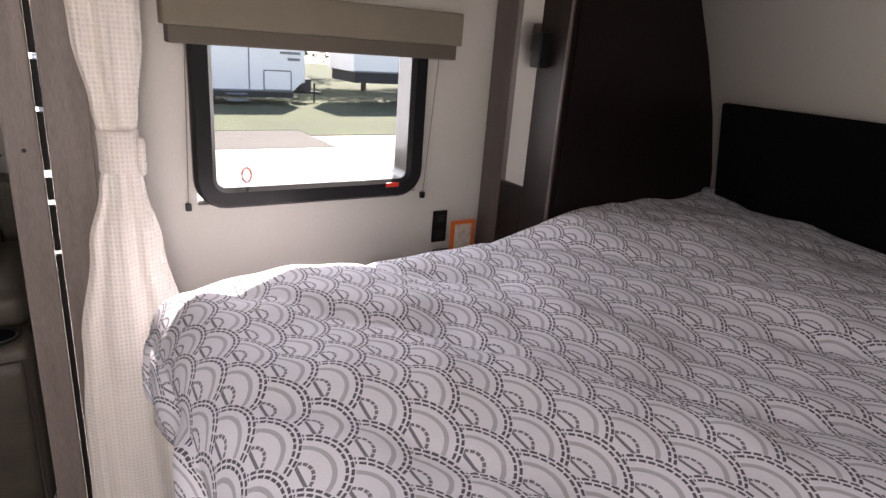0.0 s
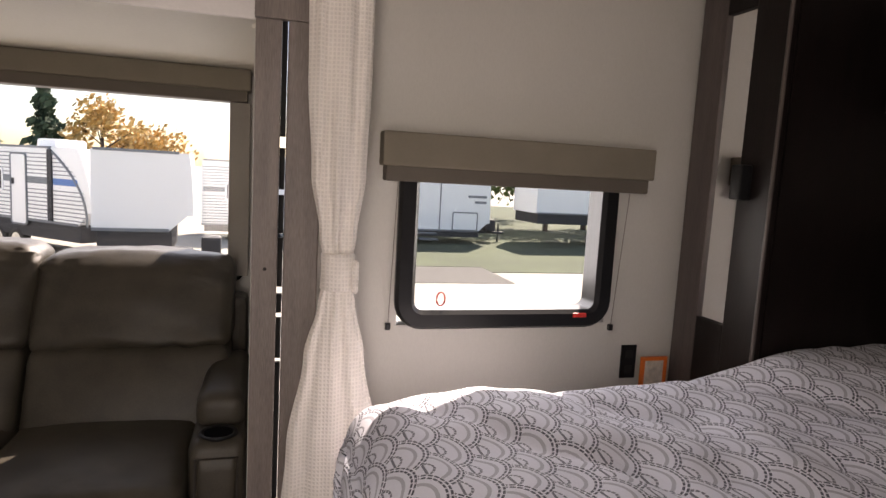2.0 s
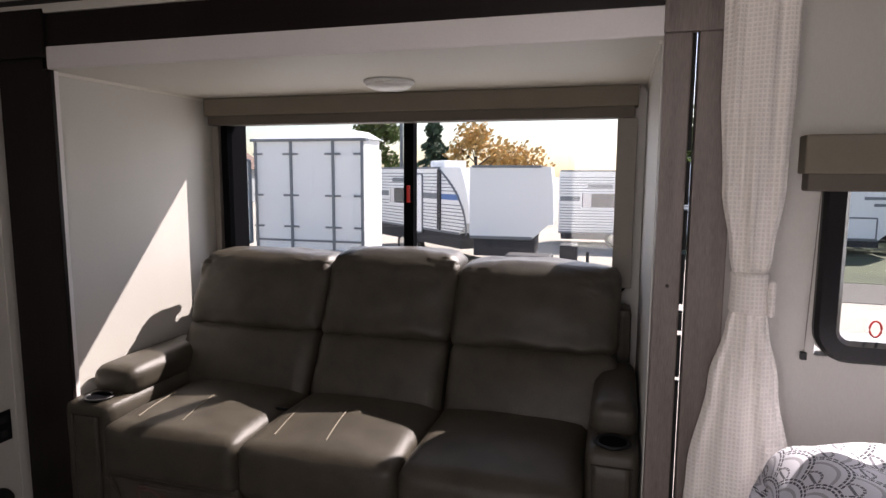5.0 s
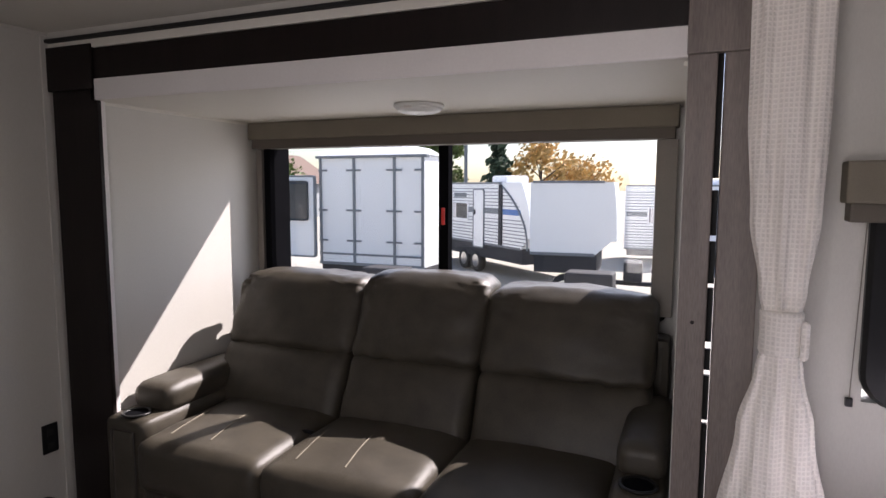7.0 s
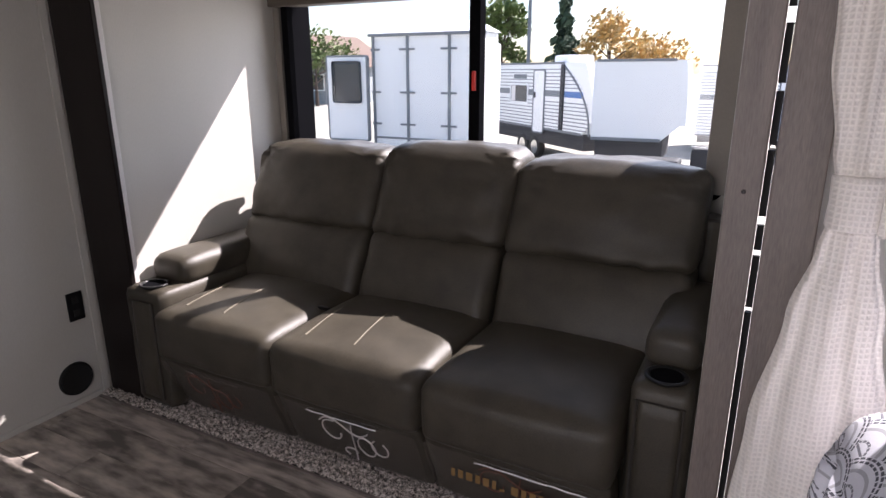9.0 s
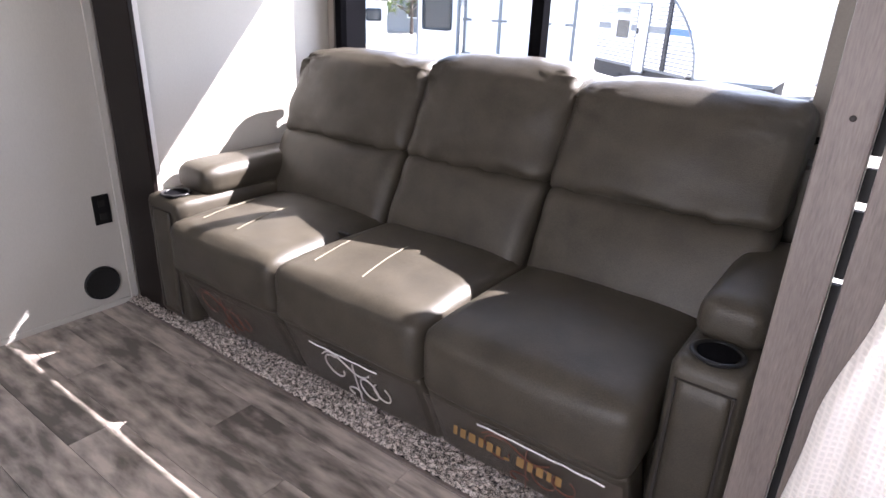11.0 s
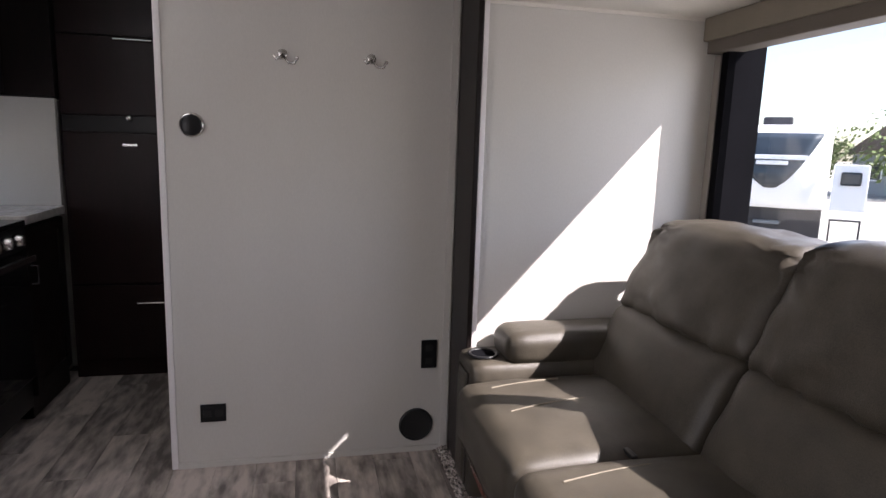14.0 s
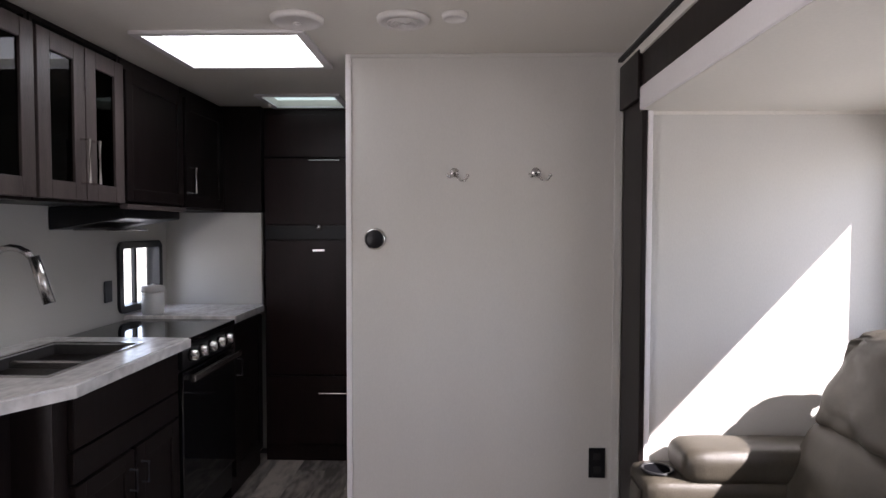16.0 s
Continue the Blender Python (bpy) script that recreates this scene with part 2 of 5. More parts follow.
# ---- mesh helpers ----
def smooth(me, on=True):
    for p in me.polygons:
        p.use_smooth = on


def part(name, bm, material, parent=None, label="", soft=False):
    me = bpy.data.meshes.new(name)
    bmesh.ops.recalc_face_normals(bm, faces=bm.faces)
    bm.to_mesh(me)
    bm.free()
    me.materials.append(material)
    if soft:
        smooth(me)
    ob = new(name, me)
    if parent:
        ob.parent = parent
        ob.matrix_parent_inverse = Matrix.Translation(-parent.location) if not parent.parent else Matrix.Identity(4)
    if label:
        tagged(ob, label)
    return ob


def struct(name, bm, material, label, category, soft=False):
    return tagged(part(name, bm, material, soft=soft), label, category, kind="structure")


def thing(name, at, label, category, group="", kind=""):
    e = new(name)
    e.location = at
    e.empty_display_size = 0.1
    return tagged(e, label, category, group, kind)


def add_box(bm, x0, y0, z0, x1, y1, z1, bev=0.0, seg=2):
    r = bmesh.ops.create_cube(bm, size=1)
    vs = r["verts"]
    for v in vs:
        v.co = Vector((x0 + (v.co.x + 0.5) * (x1 - x0), y0 + (v.co.y + 0.5) * (y1 - y0), z0 + (v.co.z + 0.5) * (z1 - z0)))
    if bev:
        es = list({e for v in vs for e in v.link_edges})
        bmesh.ops.bevel(bm, geom=es, offset=bev, segments=seg, affect="EDGES", profile=0.6)
    return bm


def box(x0, y0, z0, x1, y1, z1, bev=0.003, seg=2):
    return add_box(bmesh.new(), x0, y0, z0, x1, y1, z1, bev, seg)


def boxes(*bs, bev=0.0):
    bm = bmesh.new()
    for b in bs:
        add_box(bm, *b, bev)
    return bm


def cyl(p, q, r, seg=16, r2=None, bm=None):
    bm = bm or bmesh.new()
    p, q = Vector(p), Vector(q)
    d = q - p
    res = bmesh.ops.create_cone(bm, cap_ends=True, segments=seg, radius1=r, radius2=r if r2 is None else r2, depth=d.length)
    bmesh.ops.transform(bm, matrix=Matrix.Translation((p + q) / 2) @ d.to_track_quat("Z", "Y").to_matrix().to_4x4(), verts=res["verts"])
    return bm


def lathe(profile, at, axis="z", seg=32):
    """Turned shape from (radius, height) pairs."""
    bm = bmesh.new()
    rings = []
    for r, h in profile:
        ring = []
        for i in range(seg):
            a = 2 * math.pi * i / seg
            c = Vector((r * math.cos(a), r * math.sin(a), h))
            if axis == "x":
                c = Vector((c.z, c.x, c.y))
            if axis == "y":
                c = Vector((c.x, c.z, c.y))
            ring.append(bm.verts.new(Vector(at) + c))
        rings.append(ring)
    for a, b in zip(rings, rings[1:]):
        for i in range(seg):
            bm.faces.new((a[i], a[(i + 1) % seg], b[(i + 1) % seg], b[i]))
    bm.faces.new(rings[0])
    bm.faces.new(rings[-1])
    return bm


def tube(points, r, seg=8, closed=False):
    bm = bmesh.new()
    pts = [Vector(p) for p in points]
    rings = []
    n = len(pts)
    for i, p in enumerate(pts):
        a = pts[(i - 1) % n] if closed or i else p
        c = pts[(i + 1) % n] if closed or i < n - 1 else p
        q = (c - a).to_track_quat("Z", "Y")
        rings.append([bm.verts.new(p + q @ Vector((r * math.cos(2 * math.pi * k / seg), r * math.sin(2 * math.pi * k / seg), 0))) for k in range(seg)])
    pairs = list(zip(rings, rings[1:])) + ([(rings[-1], rings[0])] if closed else [])
    for a, b in pairs:
        for k in range(seg):
            bm.faces.new((a[k], a[(k + 1) % seg], b[(k + 1) % seg], b[k]))
    if not closed:
        bm.faces.new(rings[0])
        bm.faces.new(rings[-1])
    return bm


def cushion(x0, y0, z0, x1, y1, z1, r=0.05, puff=(0, 0, 0), lean=0.0, wrinkle=0.004, n=14, seed=0, shape=None):
    """A stuffed block: rounded edges, bulging faces, a lean of y with height, and small folds."""
    bm = bmesh.new()
    bmesh.ops.create_cube(bm, size=2)
    bmesh.ops.subdivide_edges(bm, edges=bm.edges[:], cuts=n, use_grid_fill=True)
    c = Vector(((x0 + x1) / 2, (y0 + y1) / 2, (z0 + z1) / 2))
    h = Vector(((x1 - x0) / 2, (y1 - y0) / 2, (z1 - z0) / 2))
    for v in bm.verts:
        t = [math.copysign(abs(k) ** 0.75, k) for k in v.co]
        p = Vector((t[0] * h.x, t[1] * h.y, t[2] * h.z))
        inner = Vector([max(-(h[i] - r), min(h[i] - r, p[i])) for i in range(3)])
        d = p - inner
        if d.length > 1e-6:
            p = inner + d.normalized() * r
        u = [max(0.0, 1 - k * k) for k in t]
        p.x += puff[0] * t[0] * u[1] * u[2]
        p.y += puff[1] * t[1] * u[0] * u[2]
        p.z += puff[2] * t[2] * u[0] * u[1]
        w = noise.noise(Vector((p.x * 9 + seed * 7.3, p.y * 9, p.z * 14 + seed))) + 0.5 * noise.noise(Vector((p.x * 25, p.y * 22 + seed, p.z * 25)))
        p += Vector((0.3, 1, 1)) * w * wrinkle
        p.y += lean * (p.z + h.z)
        if shape:
            p = shape(p, t)
        v.co = c + p
    return bm


def wall_with_hole(x0, x1, z0, z1, y0, y1, holes, axis="y"):
    """A slab in the xz plane with rectangular holes (x0, x1, z0, z1) right through; axis x swaps x and y."""
    xs = sorted({x0, x1, *[h[0] for h in holes], *[h[1] for h in holes]})
    zs = sorted({z0, z1, *[h[2] for h in holes], *[h[3] for h in holes]})
    bm = bmesh.new()
    for a, b in zip(xs, xs[1:]):
        for c, d in zip(zs, zs[1:]):
            mx, mz = (a + b) / 2, (c + d) / 2
            if any(h[0] < mx < h[1] and h[2] < mz < h[3] for h in holes):
                continue
            add_box(bm, a, y0, c, b, y1, d)
    bmesh.ops.remove_doubles(bm, verts=bm.verts[:], dist=1e-5)
    seen, gone = {}, []
    for f in bm.faces:
        k = tuple(round(v, 4) for v in f.calc_center_median())
        if k in seen:
            gone += [f, seen[k]]
        seen[k] = f
    bmesh.ops.delete(bm, geom=gone, context="FACES_ONLY")
    if axis == "x":
        for v in bm.verts:
            v.co.x, v.co.y = v.co.y, v.co.x
    return bm


def ring_frame(x0, z0, x1, z1, wide, y0, y1, rad, seg=6):
    """A window frame with rounded corners in the xz plane, from y0 to y1."""
    def loop(a, c, b, d, r):
        pts = []
        for cx, cz, s in ((b - r, d - r, 0), (a + r, d - r, 1), (a + r, c + r, 2), (b - r, c + r, 3)):
            for i in range(seg + 1):
                t = math.pi / 2 * (s + i / seg)
                pts.append((cx + r * math.cos(t), cz + r * math.sin(t)))
        return pts
    o, i = loop(x0, z0, x1, z1, rad), loop(x0 + wide, z0 + wide, x1 - wide, z1 - wide, max(0.012, rad - wide))
    bm = bmesh.new()
    ym = y0 + (y1 - y0) * 0.15
    n = len(o)
    def near(a, b, t):
        return [(p[0] + (q[0] - p[0]) * t, p[1] + (q[1] - p[1]) * t) for p, q in zip(a, b)]
    rings = []
    for pts, y in ((o, y1), (o, ym), (near(o, i, 0.15), y0), (near(o, i, 0.8), y0), (i, ym), (i, y1)):
        rings.append([bm.verts.new((x, y, z)) for x, z in pts])
    for a, b in zip(rings, rings[1:] + rings[:1]):
        for k in range(n):
            bm.faces.new((a[k], a[(k + 1) % n], b[(k + 1) % n], b[k]))
    return bm


def pane(name, bm, material, parent):
    ob = part(name, bm, material, parent)
    ob.visible_shadow = False
    return ob


# ---- the shell ----
CEIL = 2.0
struct("floor", box(-3.6, -0.25, -0.06, 2.45, 2.01, -0.006, 0), M_DARK, "subfloor under wood-look vinyl planks", "floor")
slide_floor = struct("slide_floor", box(-2.14, 2.01, -0.06, -0.03, 3.0, -0.004, 0), M_DARK, "slide-out floor under the brown sofa", "floor")
SKY1 = (-2.50, -2.08, 0.29, 0.83)
SKY2 = (-3.36, -3.08, 0.38, 0.75)


def ceiling_mesh():
    bm = wall_with_hole(-3.6, 2.45, -0.25, 2.11, CEIL, CEIL + 0.08, [SKY1, SKY2])
    for v in bm.verts:
        v.co.y, v.co.z = v.co.z, v.co.y
    return bm


struct("ceiling", ceiling_mesh(), M_CEIL, "off-white vinyl trailer ceiling with two roof lights", "ceiling")
# window wall: bed window, and the opening of the slide-out
BW = (0.385, 1.115, 0.885, 1.458)
struct("wall_north", wall_with_hole(0.06, 2.45, -0.06, CEIL, 2.11, 2.17, [BW]), M_WALL, "cream vinyl wall round the bed window", "wall")
struct("wall_north_rear", box(-3.6, 2.11, -0.06, -2.36, 2.17, CEIL, 0), M_WALL, "cream vinyl wall closing the rear corner", "wall")
KW = (-3.25, -2.87, 0.93, 1.24)
ENTRY = (-0.62, 0.06, 0.2, 1.95)
struct("wall_south", wall_with_hole(-3.6, 2.45, -0.06, CEIL, -0.31, -0.25, [KW, ENTRY]), M_WALL, "grey-beige vinyl kitchen wall with a small window", "wall")
struct("wall_west", box(-3.66, -0.31, -0.06, -3.6, 2.17, CEIL, 0), M_WALL, "plain vinyl rear wall", "wall")
# partition with the coat hooks
struct("wall_partition", box(-2.41, 0.967, 0, -2.36, 2.11, CEIL, 0), M_WALL, "cream vinyl partition wall with coat hooks", "wall")
struct("trim_partition_end", box(-2.418, 0.945, 0, -2.352, 0.967, CEIL, 0.004), M_WHITE_TRIM, "white end strip of the partition wall", "trim")
struct("trim_partition_top", box(-2.358, 0.967, CEIL - 0.014, -2.350, 2.01, CEIL - 0.001, 0.002), M_WALL, "thin cream ceiling strip", "trim")
struct("trim_partition_side", box(-2.358, 1.980, 0.0, -2.351, 2.010, CEIL - 0.014, 0.002), M_WALL, "cream strip beside the slide-out post", "trim")
struct("baseboard", box(-2.358, 0.967, 0.0, -2.350, 1.972, 0.022, 0.002), M_WALL, "thin cream base strip", "baseboard")


# front wall, leaning back like a trailer nose
def nose_x(z):
    return 2.245 - 0.05 * max(0, z - 0.6) - 0.41 * max(0, z - 0.85) ** 1.6


def nose_mesh():
    bm = bmesh.new()
    zs = [-0.06 + i * (CEIL + 0.06) / 30 for i in range(31)]
    cols = []
    for off in (0, 0.06):
        for y in (-0.25, 2.11):
            cols.append([bm.verts.new((nose_x(z) + off, y, z)) for z in zs])
    a, b, c, d = cols
    for p, q in ((a, b), (c, d), (a, c), (b, d)):
        for i in range(30):
            bm.faces.new((p[i], p[i + 1], q[i + 1], q[i]))
    return bm


struct("wall_east", nose_mesh(), M_WALL, "cream front wall leaning in behind the headboard", "wall", soft=True)

# slide-out shell
SW = (-2.04, -0.130, 0.90, 1.73)
struct("slide_wall_back", wall_with_hole(-2.2, 0.02, -0.06, 1.82, 3.0, 3.05, [SW]), M_WALL, "cream slide-out wall round the wide window", "wall")
struct("slide_wall_left", box(-2.2, 2.03, -0.06, -2.135, 3.0, 1.82, 0), M_WALL, "cream side wall of the slide-out in sunlight", "wall")
struct("slide_wall_right", box(-0.05, 2.03, -0.06, 0.02, 3.0, 1.82, 0), M_WALL, "cream side wall of the slide-out", "wall")
struct("slide_ceiling", box(-2.135, 2.012, 1.735, -0.05, 3.0, 1.82, 0), M_CEIL, "cream slide-out ceiling above the sofa", "ceiling")
struct("trim_slide_top", box(-2.103, 2.0, 1.735, -0.045, 2.012, 1.812, 0.004), M_WHITE_TRIM, "white strip along the slide-out opening", "trim")
struct("trim_slide_left", box(-2.1345, 2.0305, 0.0, -2.108, 2.05, 1.735, 0.003), M_WHITE_TRIM, "white strip down the slide-out opening", "trim")
struct("trim_slide_cove", boxes((-2.135, 2.05, 1.723, -2.127, 3.0, 1.735), (-0.058, 2.05, 1.723, -0.05, 3.0, 1.735)), M_CEIL, "thin cream cove strip", "trim")
header = thing("slide_out_frame", (-1.1, 2.0, 0), "dark brown wooden surround of the slide-out opening", "wooden frame", kind="structure")
part("beam", box(-2.34, 2.006, 1.812, 0.125, 2.09, 1.925, 0.004), M_DARK, header)
part("post", box(-2.345, 2.012, 0, -2.104, 2.03, 1.78, 0.004), M_DARK, header)
part("corner_block", box(-2.347, 1.994, 1.775, -2.104, 2.0115, 1.94, 0.004), M_DARK, header)
part("post", box(-0.047, 1.975, 0, 0.020, 2.03, 1.80, 0.004), M_POST, header, "grey-brown wooden post")
part("corner_block", box(-0.05, 1.960, 1.735, 0.125, 1.988, 1.90, 0.004), M_POST, header, "grey-brown wooden corner block")
part("post", box(0.036, 1.972, 0, 0.128, 2.03, 1.80, 0.004), M_POST, header, "grey-brown wooden post")
for kx, kz in ((-0.012, 1.08),):
    part("knot", lathe([(0.002, -0.0006), (0.003, -0.0006), (0.005, 0.0)], (kx, 1.9745 if kx < 0.03 else 1.9715, kz), "y", 10), M_DARK, header, "dark wood knot")
seal = thing("slide_out_seal", (0.03, 2.05, 0), "black rubber seal strip in the slide-out gap", "seal", kind="structure")
for lo, hi in ((0.0, 0.80), (0.812, 0.93), (0.945, 1.0), (1.02, 1.16), (1.172, 1.28), (1.295, 1.41), (1.44, 1.9)):
    part("seal_strip", box(0.021, 2.035, lo, 0.0355, 2.05, hi, 0.001), M_RUBBER, seal)
struct("trim_above_beam", box(-2.34, 2.0, 1.926, 0.125, 2.07, 1.956, 0.002), M_CEIL, "pale strip above the dark beam", "trim")
struct("trim_black_seal", box(-2.34, 1.985, 1.957, 0.125, 2.06, 1.97, 0.002), M_RUBBER, "thin black seal line under the ceiling", "trim")
struct("wall_above_slide", box(-2.36, 2.01, 1.97, 0.06, 2.17, CEIL, 0), M_WALL, "cream strip of wall above the slide-out", "wall")
struct("wall_slide_side", box(-2.36, 2.035, -0.06, -2.2, 2.17, 1.97, 0), M_WALL, "wall behind the slide-out post", "wall")
struct("slide_roof", box(-2.2, 2.03, 1.82, 0.02, 3.08, 1.97, 0), M_WHITE, "white roof edge of the slide-out", "roof")


# ---- carpet strip in the slide-out ----
def carpet_mesh():
    bm = bmesh.new()
    nx, ny = 230, 26
    rows = []
    for j in range(ny + 1):
        y = 1.962 + 0.22 * j / ny
        rows.append([bm.verts.new((-2.345 + 2.295 * i / nx, y + random.uniform(-.002, .002), 0.008 + random.uniform(0, 0.014) - (0.008 if j == 0 else 0))) for i in range(nx + 1)])
    for a, b in zip(rows, rows[1:]):
        for i in range(nx):
            bm.faces.new((a[i], a[i + 1], b[i + 1], b[i]))
    return bm


tagged(part("carpet_strip", carpet_mesh(), M_CARPET), "speckled grey-brown carpet along the sofa front", "carpet", kind="structure")
struct("trim_carpet_edge", box(-2.345, 1.952, -0.004, -0.05, 1.964, 0.006, 0.002), M_POST, "thin bound edge of the carpet", "trim")

# ---- sofa ----
sofa = thing("sofa", (-1.08, 2.4, 0), "dark brown leather three-seat recliner sofa, sunlit cushions", "sofa")
XS = (-1.915, -1.352, -0.778, -0.215)
part("base", box(-2.06, 2.12, 0.03, -0.08, 2.85, 0.30, 0.02), M_LEATHER, sofa)
for k in range(3):
    a, b = XS[k], XS[k + 1]

    def slump(p, t):
        # the front edge rolls over and the top crowns
        if t[1] < -0.3:
            p.z -= 0.006 * ((-t[1] - 0.3) / 0.7) ** 2
        return p
    seat = part("seat", cushion(a + 0.001, 1.930, 0.285, b - 0.001, 2.56, 0.478, 0.042, (0, 0.012, 0.028), 0, 0.0035, 16, k, slump), M_LEATHER, sofa, soft=True)
    for sx in (0.18, 0.52, 0.80):
        x = a + (b - a) * sx
        if k < 2 and sx < 0.6:
            pts = [(x - 0.03 * i / 8, 2.02 + 0.24 * i / 8, 0.4775 + 0.027 * math.sin(math.pi * (0.15 + 0.45 * i / 8)) * math.sin(math.pi * sx)) for i in range(9)]
            part("stitching", tube(pts, 0.003, 5), M_VALANCE, seat, "pale seam stitching")
    rest = part("footrest", cushion(a + 0.006, 2.052, 0.035, b - 0.006, 2.16, 0.300, 0.022, (0, 0.006, 0), -0.40, 0.002, 10, 9 + k), M_LEATHER, sofa, soft=True)
    top = 1.025 + (0.03 if k == 1 else 0)

    def crown(p, t, k=k):
        if t[2] > 0:
            p.z += 0.02 * (1 - t[0] ** 2) * t[2]
        # gathers fanning out of the upper corners and along the lower seam
        for side in (-1, 1):
            e = max(0.0, 1 - math.hypot(t[0] - side, (t[2] - 0.75) * 0.9) / 0.75)
            p.y += 0.024 * e * e * math.sin(math.atan2(t[2] - 0.75, t[0] - side) * 13 + side * k)
        e = max(0.0, (-t[2] - 0.5) / 0.5)
        p.y += 0.006 * e * math.sin(t[0] * 16 + k)
        return p
    low = part("back_cushion", cushion(a + (0.006 if k else -0.09), 2.40, 0.42, b - (0.006 if k < 2 else -0.085), 2.60, 0.715, 0.045, (0.0, 0.03, 0), 0.46, 0.006, 14, 20 + k), M_LEATHER, sofa, soft=True)
    x0, x1 = a - 0.004, b + 0.004
    if k == 0:
        x0 = a - 0.10
    if k == 2:
        x1 = b + 0.09
    part("headrest_cushion", cushion(x0, 2.525, 0.690, x1, 2.745, top - 0.022, 0.055, (0.0, 0.03, 0.0), 0.48, 0.010, 20, 30 + k, crown), M_LEATHER, sofa, soft=True)
part("frame_back", box(-2.06, 2.76, 0.1, -0.08, 2.92, 0.84, 0.03), M_LEATHER, sofa)


def sofa_arm(x0, x1, front, top):
    arm = part("armrest", cushion(x0, front, 0.03, x1, 2.72, top, 0.03, (0.006, 0.0, 0.0), 0.0, 0.002, 12, x0), M_LEATHER, sofa, soft=True)
    cx = (x0 + x1) / 2
    part("arm_pillow", cushion(x0 + 0.006, front + 0.125, top - 0.02, x1 - 0.004, 2.70, top + 0.095, 0.045, (0, 0, 0.012), 0.0, 0.003, 12, x1), M_LEATHER, arm, soft=True)
    part("cup_holder", lathe([(0.036, -0.045), (0.042, -0.04), (0.046, 0.0), (0.056, 0.003), (0.056, 0.007), (0.048, 0.009), (0.043, 0.004), (0.038, -0.03)], (cx, front + 0.066, top)), M_BLACK, arm, "black plastic cup holder", soft=True)
    part("cup_bottom", lathe([(0.041, 0.0), (0.041, 0.003), (0.001, 0.004)], (cx, front + 0.066, top + 0.003), "z", 24), M_FRAME, arm, "dark inside of the cup holder")
    panel = part("front_panel", cushion(cx - 0.055, front - 0.010, 0.07, cx + 0.055, front + 0.02, top - 0.045, 0.012, (0, 0.004, 0), 0.0, 0.001, 8, x1), M_LEATHER, arm, soft=True)
    w = 0.058
    rim = [(cx - w, front - 0.004, 0.07), (cx - w, front - 0.004, top - 0.045), (cx + w, front - 0.004, top - 0.045), (cx + w, front - 0.004, 0.07)]
    part("piping", tube(rim, 0.004, 6), M_SEAM, panel)


sofa_arm(-2.128, -1.915, 1.985, 0.522)
sofa_arm(-0.215, -0.055, 2.055, 0.558)
part("recline_handle", box(-1.385, 2.245, 0.470, -1.335, 2.262, 0.482, 0.004), M_BLACK, sofa, "black recline strap")


def swirl(cx, cz, s, y, kind):
    """Ornamental script strokes on the wrap: plain flourishes."""
    out = []
    def c(t0, t1, fx, fz, n=26):
        return [(cx + s * fx(t0 + (t1 - t0) * i / n), y(cz + s * fz(t0 + (t1 - t0) * i / n)), cz + s * fz(t0 + (t1 - t0) * i / n)) for i in range(n + 1)]
    out.append(c(0, 1, lambda t: -0.9 + 1.5 * t, lambda t: 0.45 + 0.22 * math.sin(6.2 * t)))
    out.append(c(0, 5.0, lambda t: -0.55 + 0.38 * math.cos(t + 1.2) * (1 - 0.08 * t), lambda t: 0.15 + 0.42 * math.sin(t + 1.2) * (1 - 0.08 * t)))
    out.append(c(0, 1, lambda t: 0.15 - 0.22 * t, lambda t: 0.6 - 1.3 * t + 0.12 * math.sin(5 * t)))
    out.append(c(0, 6.3, lambda t: 0.42 + 0.26 * math.cos(t), lambda t: -0.12 + 0.34 * math.sin(t)))
    out.append(c(0, 5.2, lambda t: 0.85 + 0.24 * math.cos(t + 2), lambda t: -0.02 + 0.28 * math.sin(t + 2)))
    out.append(c(0, 4.2, lambda t: -0.1 + (0.12 + 0.05 * t) * math.cos(t), lambda t: -0.5 + (0.1 + 0.02 * t) * math.sin(t)))
    return out


